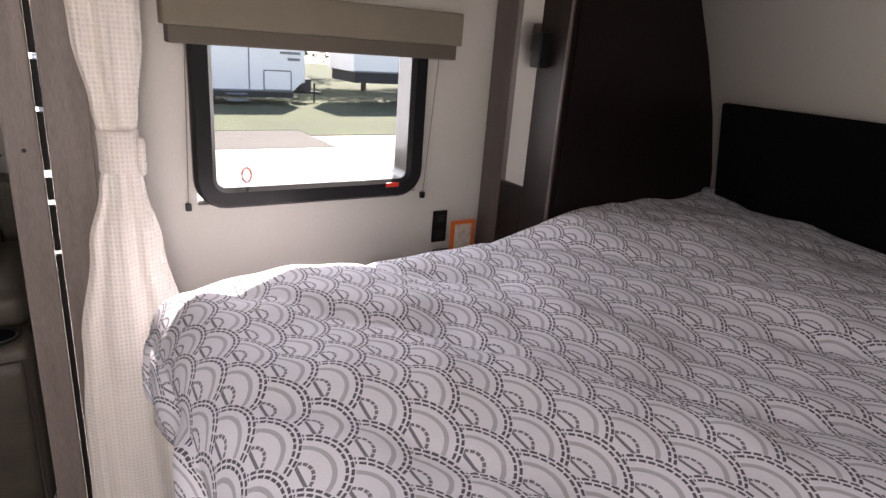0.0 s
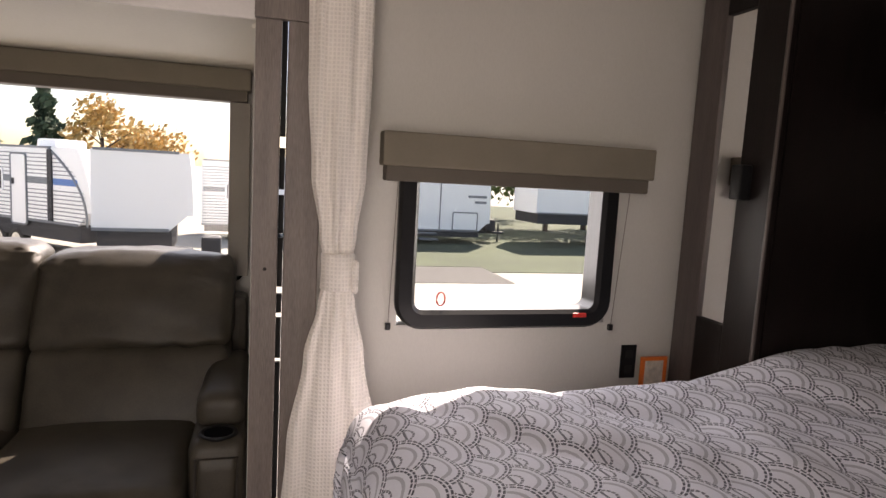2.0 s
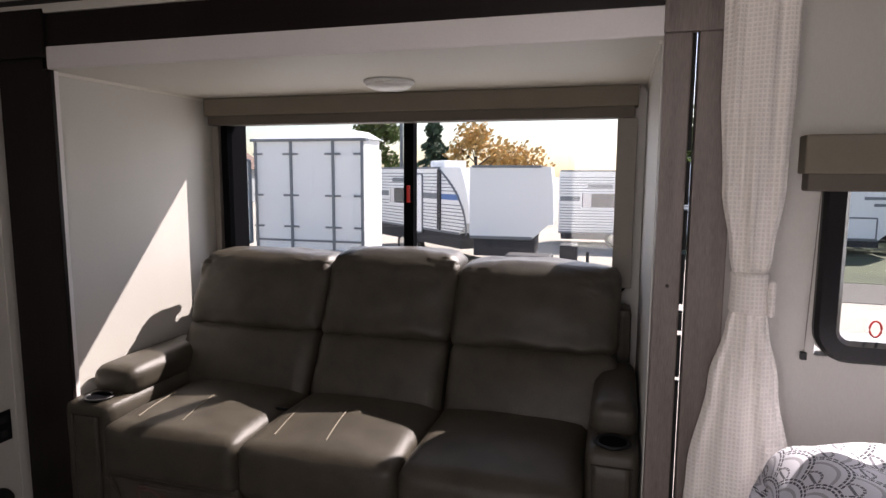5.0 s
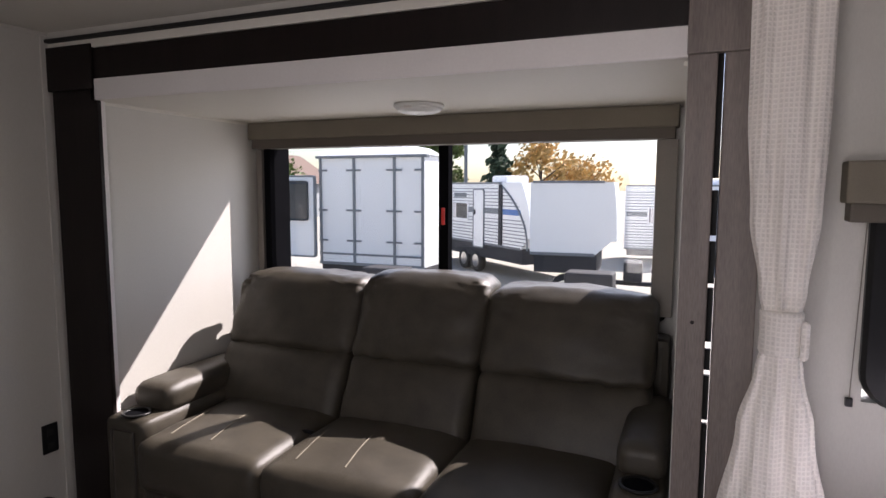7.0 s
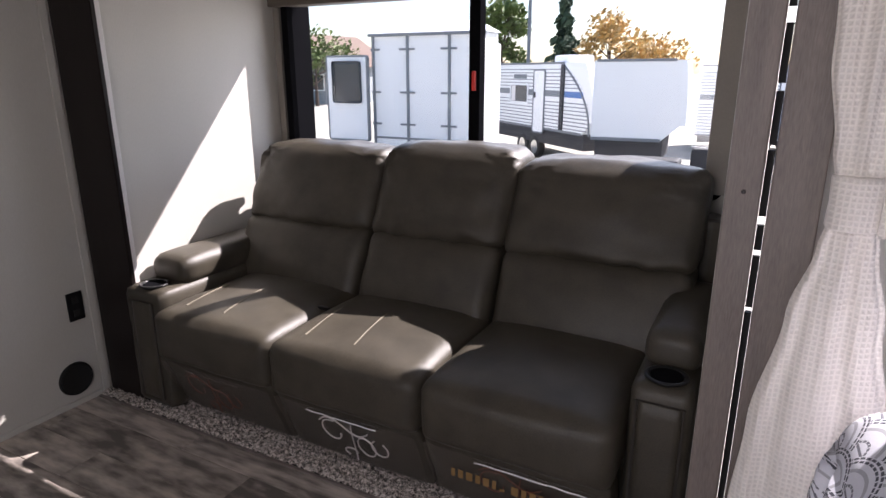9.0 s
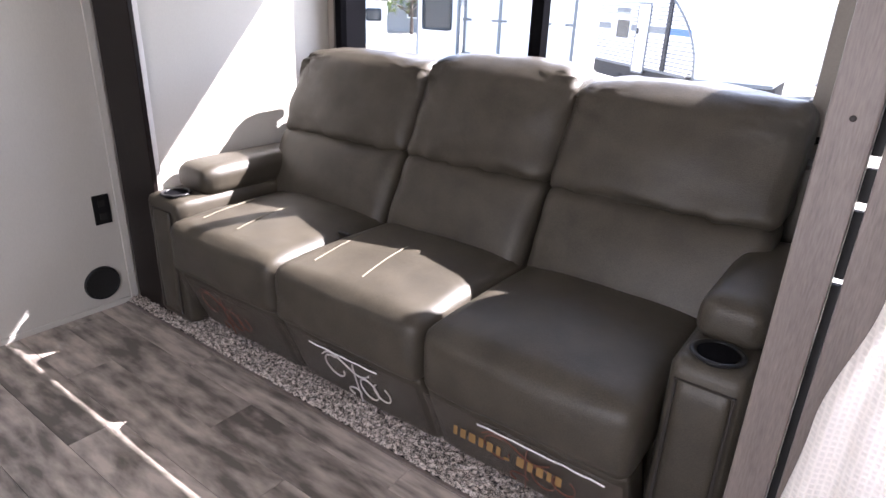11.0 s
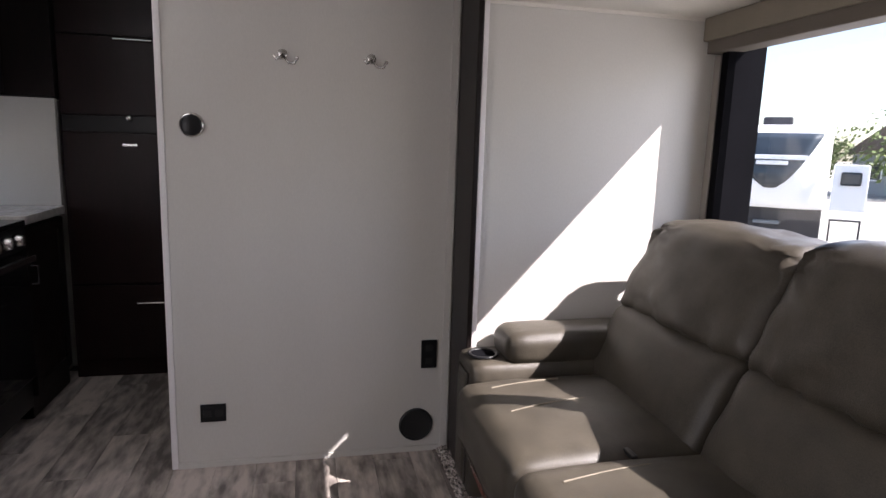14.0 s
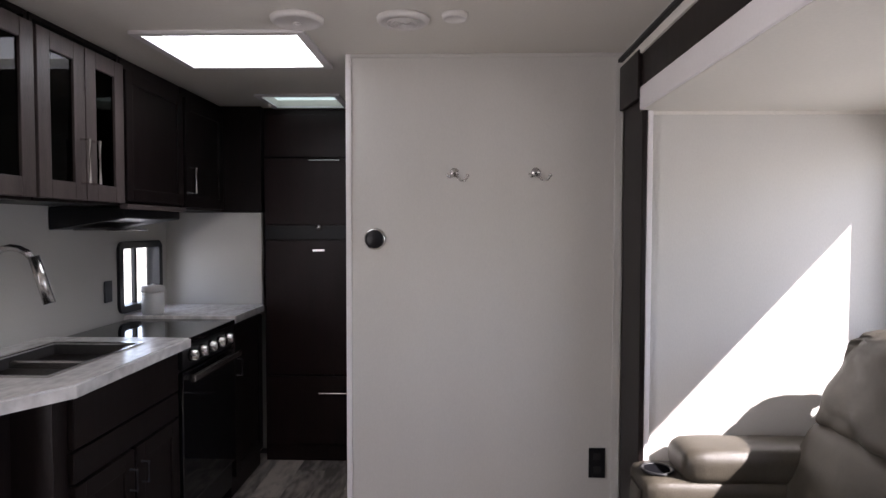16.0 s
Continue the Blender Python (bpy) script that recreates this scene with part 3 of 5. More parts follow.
for k in range(3):
    a, b = XS[k], XS[k + 1]
    sheet = thing("plastic_wrap", ((a + b) / 2, 1.98, 0.05), "clear protective plastic film printed with a flourish on the footrest", "plastic film", "wraps on the sofa")
    bm = bmesh.new()
    nx, nz = 24, 12
    grid = [[bm.verts.new((a + 0.012 + (b - a - 0.024) * i / nx, 2.036 - 0.40 * (0.24 * j / nz) + 0.004 * noise.noise(Vector((i * .5 + k * 9, j * .7, 2))), 0.045 + 0.235 * j / nz)) for i in range(nx + 1)] for j in range(nz + 1)]
    for p, q in zip(grid, grid[1:]):
        for i in range(nx):
            bm.faces.new((p[i], p[i + 1], q[i + 1], q[i]))
    f = part("film", bm, M_PLASTIC_WRAP, sheet, soft=True)
    ym = lambda z: 2.029 - 0.40 * (z - 0.045)
    strokes = swirl((a + b) / 2 + (0.02 if k else -0.04), 0.175, 0.125, ym, k)
    for pts in strokes:
        part("printed_stroke", tube(pts, 0.0028 if k == 1 else 0.002, 5), (M_BROWN_PRINT, M_SILVER_PRINT, M_BROWN_PRINT)[k], sheet)
    if k == 2:
        x = a + 0.10
        for i in range(12):
            w = 0.012 + 0.008 * ((i * 7) % 5) / 4
            part("printed_letter_bar", box(x, 1.962, 0.180, x + w, 1.9635, 0.206 if i != 6 else 0.187, 0), M_GOLD_PRINT, sheet)
            x += w + (0.010 if i != 6 else 0.02)
    # folded film edge; on the second and third wraps its glint is painted pale
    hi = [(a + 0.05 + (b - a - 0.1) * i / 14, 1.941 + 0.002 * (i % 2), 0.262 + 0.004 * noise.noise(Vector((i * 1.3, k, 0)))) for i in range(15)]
    part("folded_edge", tube(hi[3:12] if k < 2 else hi[4:], 0.0022, 5), M_FILM_GLINT if k else M_PLASTIC_WRAP, sheet, "creased film edge, its glint painted pale on two wraps")

# ---- windows ----
wn1 = thing("window_1", (-1.1, 3.0, 0.9), "wide black-framed slide-out window with a centre bar", "window", kind="structure")
part("window_frame", ring_frame(-2.070, 0.87, -0.100, 1.752, 0.055, 2.915, 3.06, 0.05), M_FRAME, wn1)
part("mullion", box(-1.125, 2.985, 0.92, -1.075, 3.04, 1.71, 0.004), M_FRAME, wn1)
pane("pane", box(-2.035, 3.018, 0.92, -1.125, 3.022, 1.72, 0), M_GLASS, wn1)
pane("pane", box(-1.075, 3.026, 0.92, -0.150, 3.030, 1.72, 0), M_GLASS, wn1)
part("latch", box(-1.106, 2.972, 1.24, -1.090, 2.986, 1.32, 0.004), M_RED, wn1, "red plastic window latch")

wn2 = thing("window_2", (0.75, 2.11, 0.9), "black rounded escape window beside the bed", "window", kind="structure")
part("window_frame", ring_frame(0.375, 0.875, 1.125, 1.476, 0.062, 2.078, 2.18, 0.09), M_BLACK, wn2)
pane("pane", box(0.43, 2.140, 0.93, 1.07, 2.144, 1.425, 0), M_GLASS, wn2)
part("lock_bar", cyl((0.80, 2.085, 0.918), (0.98, 2.085, 0.921), 0.005, 8), M_CHROME, wn2, "silver lock bar")
part("pull_tab", box(0.98, 2.076, 0.912, 1.03, 2.09, 0.927, 0.003), M_RED, wn2, "red escape pull tab")
part("pull_ring", tube([(0.530 + 0.014 * math.cos(t * 0.5), 2.12, 0.967 + 0.022 * math.sin(t * 0.5)) for t in range(13)], 0.0028, 6, True), M_RED, wn2, "small red pull ring")

wn3 = thing("window_3", (-3.06, -0.25, 0.93), "small black-framed kitchen window", "window", kind="structure")
part("window_frame", ring_frame(-3.27, 0.91, -2.85, 1.26, 0.035, -0.31, -0.235, 0.04), M_BLACK, wn3)
pane("pane", box(-3.24, -0.285, 0.94, -2.88, -0.281, 1.23, 0), M_GLASS, wn3)
part("mullion", box(-3.07, -0.29, 0.94, -3.05, -0.27, 1.23, 0.002), M_BLACK, wn3)

door_frame = thing("door_1", (-0.29, -0.25, 0), "white-framed entry screen door standing open to daylight", "door", kind="structure")
part("door_frame", boxes((-0.64, -0.26, 0.0, -0.60, -0.235, 1.97), (0.04, -0.26, 0.0, 0.08, -0.235, 1.97), (-0.64, -0.262, 1.93, 0.08, -0.237, 1.97)), M_BLACK, door_frame)
pane("pane", box(-0.62, -0.285, 0.2, 0.06, -0.281, 1.95, 0), M_GLASS, door_frame)


def valance(name, x0, x1, y0, y1, z0, z1, label, legs=None):
    v = thing(name, ((x0 + x1) / 2, y1, z0), label, "window valance")
    lip = 0.045
    part("fabric_board", box(x0, y0, z0 + lip, x1, y1, z1, 0.006), M_VALANCE, v)
    part("lower_trim", box(x0 + 0.012, y0 + 0.012, z0, x1 - 0.012, y1, z0 + lip + 0.004, 0.006), M_VALTRIM, v, "darker lower trim board")
    return v


valance("window_valance", 0.31, 1.215, 2.035, 2.108, 1.335, 1.48, "taupe fabric box valance above the bed window")
sv = valance("window_valance", -2.128, -0.085, 2.875, 2.972, 1.605, 1.7335, "taupe fabric box valance above the sofa window")
part("side_leg", box(-2.126, 2.93, 0.90, -2.090, 2.999, 1.604, 0.004), M_SHADE, sv, "grey-brown side leg of the valance")
part("side_leg", box(-0.165, 2.905, 0.90, -0.085, 2.9145, 1.604, 0.003), M_SHADE, sv, "grey-brown side leg of the valance")
for x, z in ((0.358, 0.885), (1.139, 0.872)):
    cord = thing("blind_cord", (x, 2.1, z), "thin blind cord with a small clip on the wall", "blind cord", "cords of the bed window")
    part("cord", tube([(x + (0.03 if x > 1 else 0.012) * (1 - i / 8), 2.10, z + (1.335 - z) * (1 - i / 8)) for i in range(9)], 0.0014, 5), M_SHADE, cord)
    part("clip", box(x - 0.008, 2.094, z - 0.012, x + 0.008, 2.1098, z + 0.01, 0.003), M_BLACK, cord, "small dark cord clip")


# ---- curtain ----
def curtain_mesh():
    bm = bmesh.new()
    keys = [(0.035, 0.20, 0.31, 0.075), (0.35, 0.195, 0.29, 0.07), (0.60, 0.19, 0.25, 0.06), (0.85, 0.188, 0.165, 0.05), (1.0, 0.19, 0.10, 0.036),
            (1.05, 0.19, 0.080, 0.03), (1.12, 0.19, 0.080, 0.03), (1.18, 0.189, 0.10, 0.038), (1.35, 0.186, 0.145, 0.05), (1.6, 0.182, 0.165, 0.05), (1.93, 0.180, 0.17, 0.05)]
    nz, ns = 90, 120
    rings = []
    for j in range(nz + 1):
        z = 0.035 + (1.93 - 0.035) * j / nz
        for p, q in zip(keys, keys[1:]):
            if p[0] <= z <= q[0] + 1e-6:
                break
        t = (z - p[0]) / (q[0] - p[0])
        t = t * t * (3 - 2 * t)
        cx, w, d = (p[i] + (q[i] - p[i]) * t for i in (1, 2, 3))
        ring = []
        for i in range(ns):
            a = 2 * math.pi * i / ns
            fold = 1 + 0.27 * math.sin(7 * a + 1.5 * math.sin(z * 2.2)) + 0.13 * math.sin(13 * a + z * 3 + 1)
            fold += 0.10 * noise.noise(Vector((math.cos(a) * 2, math.sin(a) * 2, z * 3)))
            x = cx - 0.012 + 0.5 * w * math.cos(a) * (1 + 0.05 * (fold - 1))
            y = 1.925 + 0.5 * d * math.sin(a) * fold * 1.15
            ring.append(bm.verts.new((x, y, z)))
        rings.append(ring)
    for a, b in zip(rings, rings[1:]):
        for i in range(ns):
            bm.faces.new((a[i], a[(i + 1) % ns], b[(i + 1) % ns], b[i]))
    bm.faces.new(rings[0])
    bm.faces.new(rings[-1])
    return bm


curtain = thing("curtain", (0.19, 1.925, 0.03), "cream checked-weave curtain gathered with a tie", "curtain")
part("cloth", curtain_mesh(), M_CURTAIN, curtain, soft=True)
tie = part("tie_band", lathe([(0.043, -0.05), (0.046, -0.045), (0.044, 0.0), (0.046, 0.045), (0.043, 0.05)], (0.178, 1.925, 1.085), "z", 40), M_CURTAIN, curtain, "cream tie band", soft=True)
part("tie_tail", cushion(0.214, 1.885, 1.03, 0.232, 1.90, 1.12, 0.008, (0, 0, 0), 0, 0.004, 6, 3), M_CURTAIN, curtain, soft=True)
part("hem_tail", cushion(0.285, 1.90, 0.50, 0.315, 1.95, 0.66, 0.012, (0, 0.0, 0), 0, 0.004, 6, 5), M_CURTAIN, curtain, soft=True)
struct("curtain_track", box(0.06, 1.90, CEIL - 0.03, 0.32, 1.95, CEIL - 0.001, 0.003), M_WHITE_TRIM, "white ceiling curtain track", "trim")

# ---- bed ----
bed = thing("bed", (1.2, 1.1, 0), "queen bed platform with a thick mattress", "bed")
part("platform", box(0.34, 0.22, 0.0, 2.28, 1.60, 0.45, 0.01), M_DARK, bed)
part("mattress", cushion(0.28, 0.20, 0.45, 2.20, 1.63, 0.74, 0.06, (0, 0, 0), 0, 0.002, 8), M_WHITE, bed, soft=True)


def comforter_mesh():
    """One quilt over the bed: flat on top with soft humps, rolling over the foot and the sides."""
    bm = bmesh.new()
    uvl = bm.loops.layers.uv.new("cloth")
    nu, nv = 150, 120
    U0, U1, V0, V1 = -0.34, 2.02, -0.30, 1.73
    rad = 0.13
    def fold1(s, lim):
        # run along the cloth beyond the edge: quarter round, then straight down
        if s <= 0:
            return s, 0.0
        q = rad * math.pi / 2
        if s < q:
            a = s / rad
            return rad * math.sin(a), rad * (1 - math.cos(a))
        return rad + 0.04 * (s - q), rad + (s - q)
    def place(u, v):
        x0, y0, y1 = 0.315, 0.28, 1.645
        du, dz = fold1(-u, 0)
        x = x0 - du if u < 0 else x0 + u
        if v < 0:
            dv, dz2 = fold1(-v, 0)
            y = y0 - dv
        elif v > y1 - y0:
            dv, dz2 = fold1(v - (y1 - y0), 0)
            y = y1 + dv
        else:
            y, dz2 = y0 + v, 0.0
        drop = max(dz, dz2)
        if dz > 0 and dz2 > 0:
            drop = min(math.hypot(dz, dz2), 0.42)
            k = 0.18 * min(dz, dz2)
            x += k
            y += k * (1 if v < 0 else -1)
        z = 0.826 - drop
        # pillows under the cloth at the head
        hx = max(0, min(1, (x - 1.0) / 0.75))
        z += 0.10 * hx * hx * (3 - 2 * hx) * (0.75 + 0.25 * math.sin(y * 4.2 + 0.6)) * (1 - min(1, dz2 / 0.2))
        if drop < 0.12:
            z += 0.018 * noise.noise(Vector((u * 3.2, v * 3.2, 0.3))) + 0.014 * noise.noise(Vector((u * 9, v * 7, 4.3)))
            z -= 0.012 * math.exp(-((((u + 0.75 * v + 0.05 * noise.noise(Vector((u * 4, v * 4, 2)))) % 0.42) - 0.21) / 0.035) ** 2)
            z += 0.008 * math.sin((u * 0.8 + v) * 9 + 2 * noise.noise(Vector((u * 2, v * 2, 7))))
        else:
            w = 0.022 * math.sin(v * 19 + u * 3) + 0.022 * noise.noise(Vector((v * 8, u * 8, 1)))
            if dz > dz2:
                x += w
            else:
                y += w
        x = min(x, nose_x(max(z, 0.6)) - 0.05)
        return Vector((x, y, z))
    grid = []
    for j in range(nv + 1):
        v = V0 + (V1 - V0) * j / nv - 0.0
        row = []
        for i in range(nu + 1):
            u = U0 + (U1 - U0) * i / nu
            row.append((bm.verts.new(place(u, v)), u, v))
        grid.append(row)
    for a, b in zip(grid, grid[1:]):
        for i in range(nu):
            q = (a[i], a[i + 1], b[i + 1], b[i])
            f = bm.faces.new([k[0] for k in q])
            for lp, k in zip(f.loops, q):
                lp[uvl].uv = (k[2], k[1]) if SCALLOP_DIR else (k[1], k[2])
    return bm


SCALLOP_DIR = True
comforter = tagged(part("comforter", comforter_mesh(), M_COMFORTER, soft=True), "white comforter with grey-blue dashed scallop print on the bed", "comforter")
comforter.modifiers.new("thick", "SOLIDIFY").thickness = 0.012

# headboard and overhead cabinet on the front wall
hb = thing("headboard", (2.2, 1.1, 0.7), "black padded headboard on the front wall", "headboard")
bm = box(0, 0.5, 0.66, 0.04, 1.635, 1.26, 0.012)
for v in bm.verts:
    v.co.x += nose_x(v.co.z) - 0.045
part("pad", bm, M_FRAME, hb)
oc = thing("overhead_cabinet", (1.85, 1.0, 1.55), "espresso overhead cabinet above the bed head", "cabinet")
part("body", box(1.72, 0.42, 1.612, 1.90, 1.685, CEIL - 0.002, 0.004), M_DARK, oc)
part("door", box(1.700, 0.46, 1.637, 1.719, 1.05, 1.96, 0.004), M_DARK, oc)
part("door", box(1.700, 1.06, 1.637, 1.719, 1.65, 1.96, 0.004), M_DARK, oc)

# wardrobe beside the bed
wd = thing("wardrobe", (1.7, 1.9, 0), "espresso wardrobe with a narrow mirror beside the bed", "wardrobe")


def wardrobe_body():
    bm = bmesh.new()
    zs = [0.0, 0.4, 0.8, 1.0, 1.2, 1.4, 1.6, 1.8, CEIL - 0.003]
    cols = [[bm.verts.new((1.40, y, z)) for z in zs] for y in (1.70, 2.108)] + [[bm.verts.new((nose_x(z) - 0.004, y, z)) for z in zs] for y in (2.108, 1.70)]
    n = len(zs)
    for p, q in zip(cols, cols[1:] + cols[:1]):
        for i in range(n - 1):
            bm.faces.new((p[i], p[i + 1], q[i + 1], q[i]))
    bm.faces.new([c[0] for c in cols])
    bm.faces.new([c[-1] for c in cols])
    return bm


part("body", wardrobe_body(), M_DARK, wd)
part("stile", box(1.378, 1.968, 0.0, 1.3995, 2.085, CEIL - 0.004, 0.004), M_CAB, wd)
part("stile", box(1.376, 1.705, 0.0, 1.3995, 1.842, CEIL - 0.004, 0.004), M_DARK, wd)
part("rail", box(1.377, 1.843, 0.40, 1.3995, 1.967, 0.94, 0.003), M_DARK, wd)
part("rail", box(1.377, 1.843, 1.91, 1.3995, 1.967, CEIL - 0.004, 0.003), M_DARK, wd)
part("mirror", box(1.390, 1.843, 0.941, 1.3993, 1.967, 1.909, 0), M_MIRROR, wd, "narrow tall mirror")
part("handle", box(1.335, 1.785, 1.335, 1.376, 1.83, 1.44, 0.006), M_BLACK, wd, "black door handle")
part("edge_moulding", cyl((1.374, 1.707, 0.0), (1.374, 1.707, CEIL - 0.004), 0.006, 10), M_CAB, wd, "paler brown edge")
shelf = tagged(part("bedside_shelf", box(1.2, 1.96, 0.60, 1.376, 2.108, 0.655, 0.004), M_DARK), "dark bedside shelf against the wardrobe", "shelf")
ph = thing("photo_frame", (1.30, 2.06, 0.655), "small orange picture frame standing on the bedside shelf", "picture frame")
part("frame", boxes((1.245, 2.05, 0.655, 1.257, 2.062, 0.775), (1.333, 2.05, 0.655, 1.345, 2.062, 0.775), (1.257, 2.05, 0.655, 1.333, 2.062, 0.667), (1.257, 2.05, 0.763, 1.333, 2.062, 0.775)), M_ORANGE, ph)
part("picture", box(1.257, 2.054, 0.667, 1.333, 2.060, 0.763, 0), M_PAPER, ph, "faded picture")


def outlet(name, at, axis, w, h, label):
    o = thing(name, at, label, "outlet", "outlets on the walls")
    x, y, z = at
    if axis == "x":
        part("plate", box(x, y - w / 2, z - h / 2, x + 0.007, y + w / 2, z + h / 2, 0.003), M_BLACK, o)
        for s in (-1, 1):
            ds = (0, s * h * 0.23) if h > w else (s * w * 0.23, 0)
            part("socket", box(x + 0.0065, y + ds[0] - 0.014, z + ds[1] - 0.014, x + 0.010, y + ds[0] + 0.014, z + ds[1] + 0.014, 0.002), M_RUBBER, o)
    else:
        part("plate", box(x - w / 2, y - 0.007, z - h / 2, x + w / 2, y, z + h / 2, 0.003), M_BLACK, o)
        for s in (-1, 1):
            part("socket", box(x - 0.014, y - 0.010, z + s * h * 0.23 - 0.014, x + 0.014, y - 0.0065, z + s * h * 0.23 + 0.014, 0.002), M_RUBBER, o)
    return o


outlet("wall_outlet", (1.225, 2.1095, 0.745), "y", 0.06, 0.12, "black wall outlet by the bed")

# ---- partition wall fittings ----
outlet("wall_outlet", (-2.36, 1.926, 0.414), "x", 0.064, 0.118, "black wall outlet near the sofa")
outlet("wall_outlet", (-2.36, 1.098, 0.218), "x", 0.092, 0.07, "black double wall outlet low on the partition")
sp = thing("wall_speaker", (-2.36, 1.879, 0.114), "round black speaker grille low on the partition wall", "speaker")
part("grille", lathe([(0.001, 0.004), (0.05, 0.006), (0.058, 0.008), (0.066, 0.008), (0.070, 0.0)], (-2.36, 1.879, 0.114), "x", 36), M_RUBBER, sp, soft=True)
part("rim", tube([(-2.353, 1.879 + 0.064 * math.cos(t * math.pi / 18), 0.114 + 0.064 * math.sin(t * math.pi / 18)) for t in range(36)], 0.004, 6, True), M_BLACK, sp)
th = thing("thermostat", (-2.36, 1.058, 1.287), "round black thermostat dial with a silver rim", "thermostat")
part("rim", lathe([(0.041, 0.0), (0.043, 0.006), (0.040, 0.014), (0.034, 0.016)], (-2.36, 1.058, 1.287), "x", 36), M_CHROME, th, "silver rim", soft=True)
part("dial", lathe([(0.037, 0.0), (0.036, 0.019), (0.028, 0.023), (0.001, 0.024)], (-2.36, 1.058, 1.287), "x", 36), M_BLACK, th, soft=True)


def coat_hook(y, z):
    h = thing("coat_hook", (-2.36, y, z), "brushed nickel double coat hook on the partition", "coat hook", "hooks on the wall")
    x = -2.36
    part("plate", lathe([(0.017, 0), (0.018, 0.004), (0.013, 0.008), (0.001, 0.009)], (x, y - 0.012, z + 0.012), "x", 18), M_CHROME, h, soft=True)
    part("upper_prong", tube([(x + 0.006, y - 0.012, z + 0.012), (x + 0.02, y - 0.02, z - 0.004), (x + 0.035, y - 0.032, z - 0.008), (x + 0.04, y - 0.042, z + 0.004)], 0.005, 8), M_CHROME, h, soft=True)
    part("lower_prong", tube([(x + 0.006, y - 0.012, z + 0.008), (x + 0.02, y + 0.01, z - 0.018), (x + 0.034, y + 0.028, z - 0.02), (x + 0.04, y + 0.038, z - 0.004)], 0.005, 8), M_CHROME, h, soft=True)
    part("prong_ball", lathe([(0.001, -0.007), (0.006, -0.004), (0.007, 0), (0.006, 0.004), (0.001, 0.007)], (x + 0.04, y + 0.038, z - 0.002), "z", 10), M_CHROME, h, soft=True)


coat_hook(1.379, 1.532)
coat_hook(1.693, 1.534)

# ---- ceiling fittings ----
dome = thing("dome_light", (-1.03, 2.585, 1.735), "round white dome light on the slide-out ceiling", "ceiling light")
part("base", lathe([(0.098, 0), (0.100, -0.008), (0.095, -0.014)], (-1.03, 2.56, 1.735), "z", 40), M_WHITE, dome, soft=True)
part("lens", lathe([(0.093, -0.012), (0.085, -0.024), (0.06, -0.034), (0.001, -0.038)], (-1.03, 2.56, 1.735), "z", 40), M_WHITE, dome, soft=True)
part("switch", box(-1.05, 2.465, 1.713, -1.02, 2.478, 1.723, 0.002), M_OFFWHITE, dome)


def ceiling_disc(name, x, y, r, label, category, rings):
    d = thing(name, (x, y, CEIL), label, category)
    part("body", lathe([(r, 0), (r * 0.98, -0.010), (r * 0.85, -0.018), (r * 0.80, -0.014), (0.001, -0.014)], (x, y, CEIL), "z", 40), M_OFFWHITE, d, soft=True)
    for q in range(rings):
        rr = r * (0.15 + 0.6 * q / max(1, rings))
        part("vent_ring", tube([(x + rr * math.cos(t * math.pi / 16), y + rr * math.sin(t * math.pi / 16), CEIL - 0.017) for t in range(32)], r * 0.025, 5, True), M_OFFWHITE, d)
    return d


ceiling_disc("ceiling_speaker", -1.945, 0.868, 0.085, "round white ceiling speaker", "speaker", 1)
ceiling_disc("ceiling_vent", -1.955, 1.206, 0.085, "round white ceiling air vent with rings", "vent", 4)
ceiling_disc("smoke_detector", -1.92, 1.372, 0.042, "small round white ceiling detector", "detector", 0)


def roof_light(name, b, material, label):
    x0, x1, y0, y1 = b
    s = thing(name, ((x0 + x1) / 2, (y0 + y1) / 2, CEIL), label, "skylight", kind="structure")
    w = 0.03
    part("frame", boxes((x0 - w, y0 - w, CEIL - 0.012, x1 + w, y0, CEIL - 0.001), (x0 - w, y1, CEIL - 0.012, x1 + w, y1 + w, CEIL - 0.001),
                        (x0 - w, y0, CEIL - 0.012, x0, y1, CEIL - 0.001), (x1, y0, CEIL - 0.012, x1 + w, y1, CEIL - 0.001)), M_WHITE_TRIM, s)
    part("panel", box(x0, y0, CEIL + 0.03, x1, y1, CEIL + 0.036, 0), material, s, "glowing acrylic panel")


roof_light("skylight_1", SKY1, M_SKYLIGHT, "bright white acrylic skylight over the kitchen")
roof_light("skylight_2", SKY2, M_VENT, "small green-tinted roof vent by the fridge")


# ---- kitchen ----
def bar_handle(x, y, z, length, parent, vertical=True, r=0.006, off=0.03):
    pts = [(x, y, z), (x, y + off, z), (x, y + off, z + length), (x, y, z + length)] if vertical else [(x, y, z), (x, y + off, z), (x + length, y + off, z), (x + length, y, z)]
    return part("handle", tube(pts, r, 8), M_CHROME, parent, "brushed metal bar handle")


def framed_door(x0, z0, x1, z1, y, parent, material, glazed=False, rail=0.055):
    d = part("door", boxes((x0, y - 0.02, z0, x0 + rail, y, z1), (x1 - rail, y - 0.02, z0, x1, y, z1), (x0 + rail, y - 0.02, z0, x1 - rail, y, z0 + rail), (x0 + rail, y - 0.02, z1 - rail, x1 - rail, y, z1), bev=0.003), material, parent)
    part("door_panel", box(x0 + rail, y - 0.014, z0 + rail, x1 - rail, y - 0.009, z1 - rail, 0), M_TINT if glazed else material, d, "dark glass panel" if glazed else "")
    return d


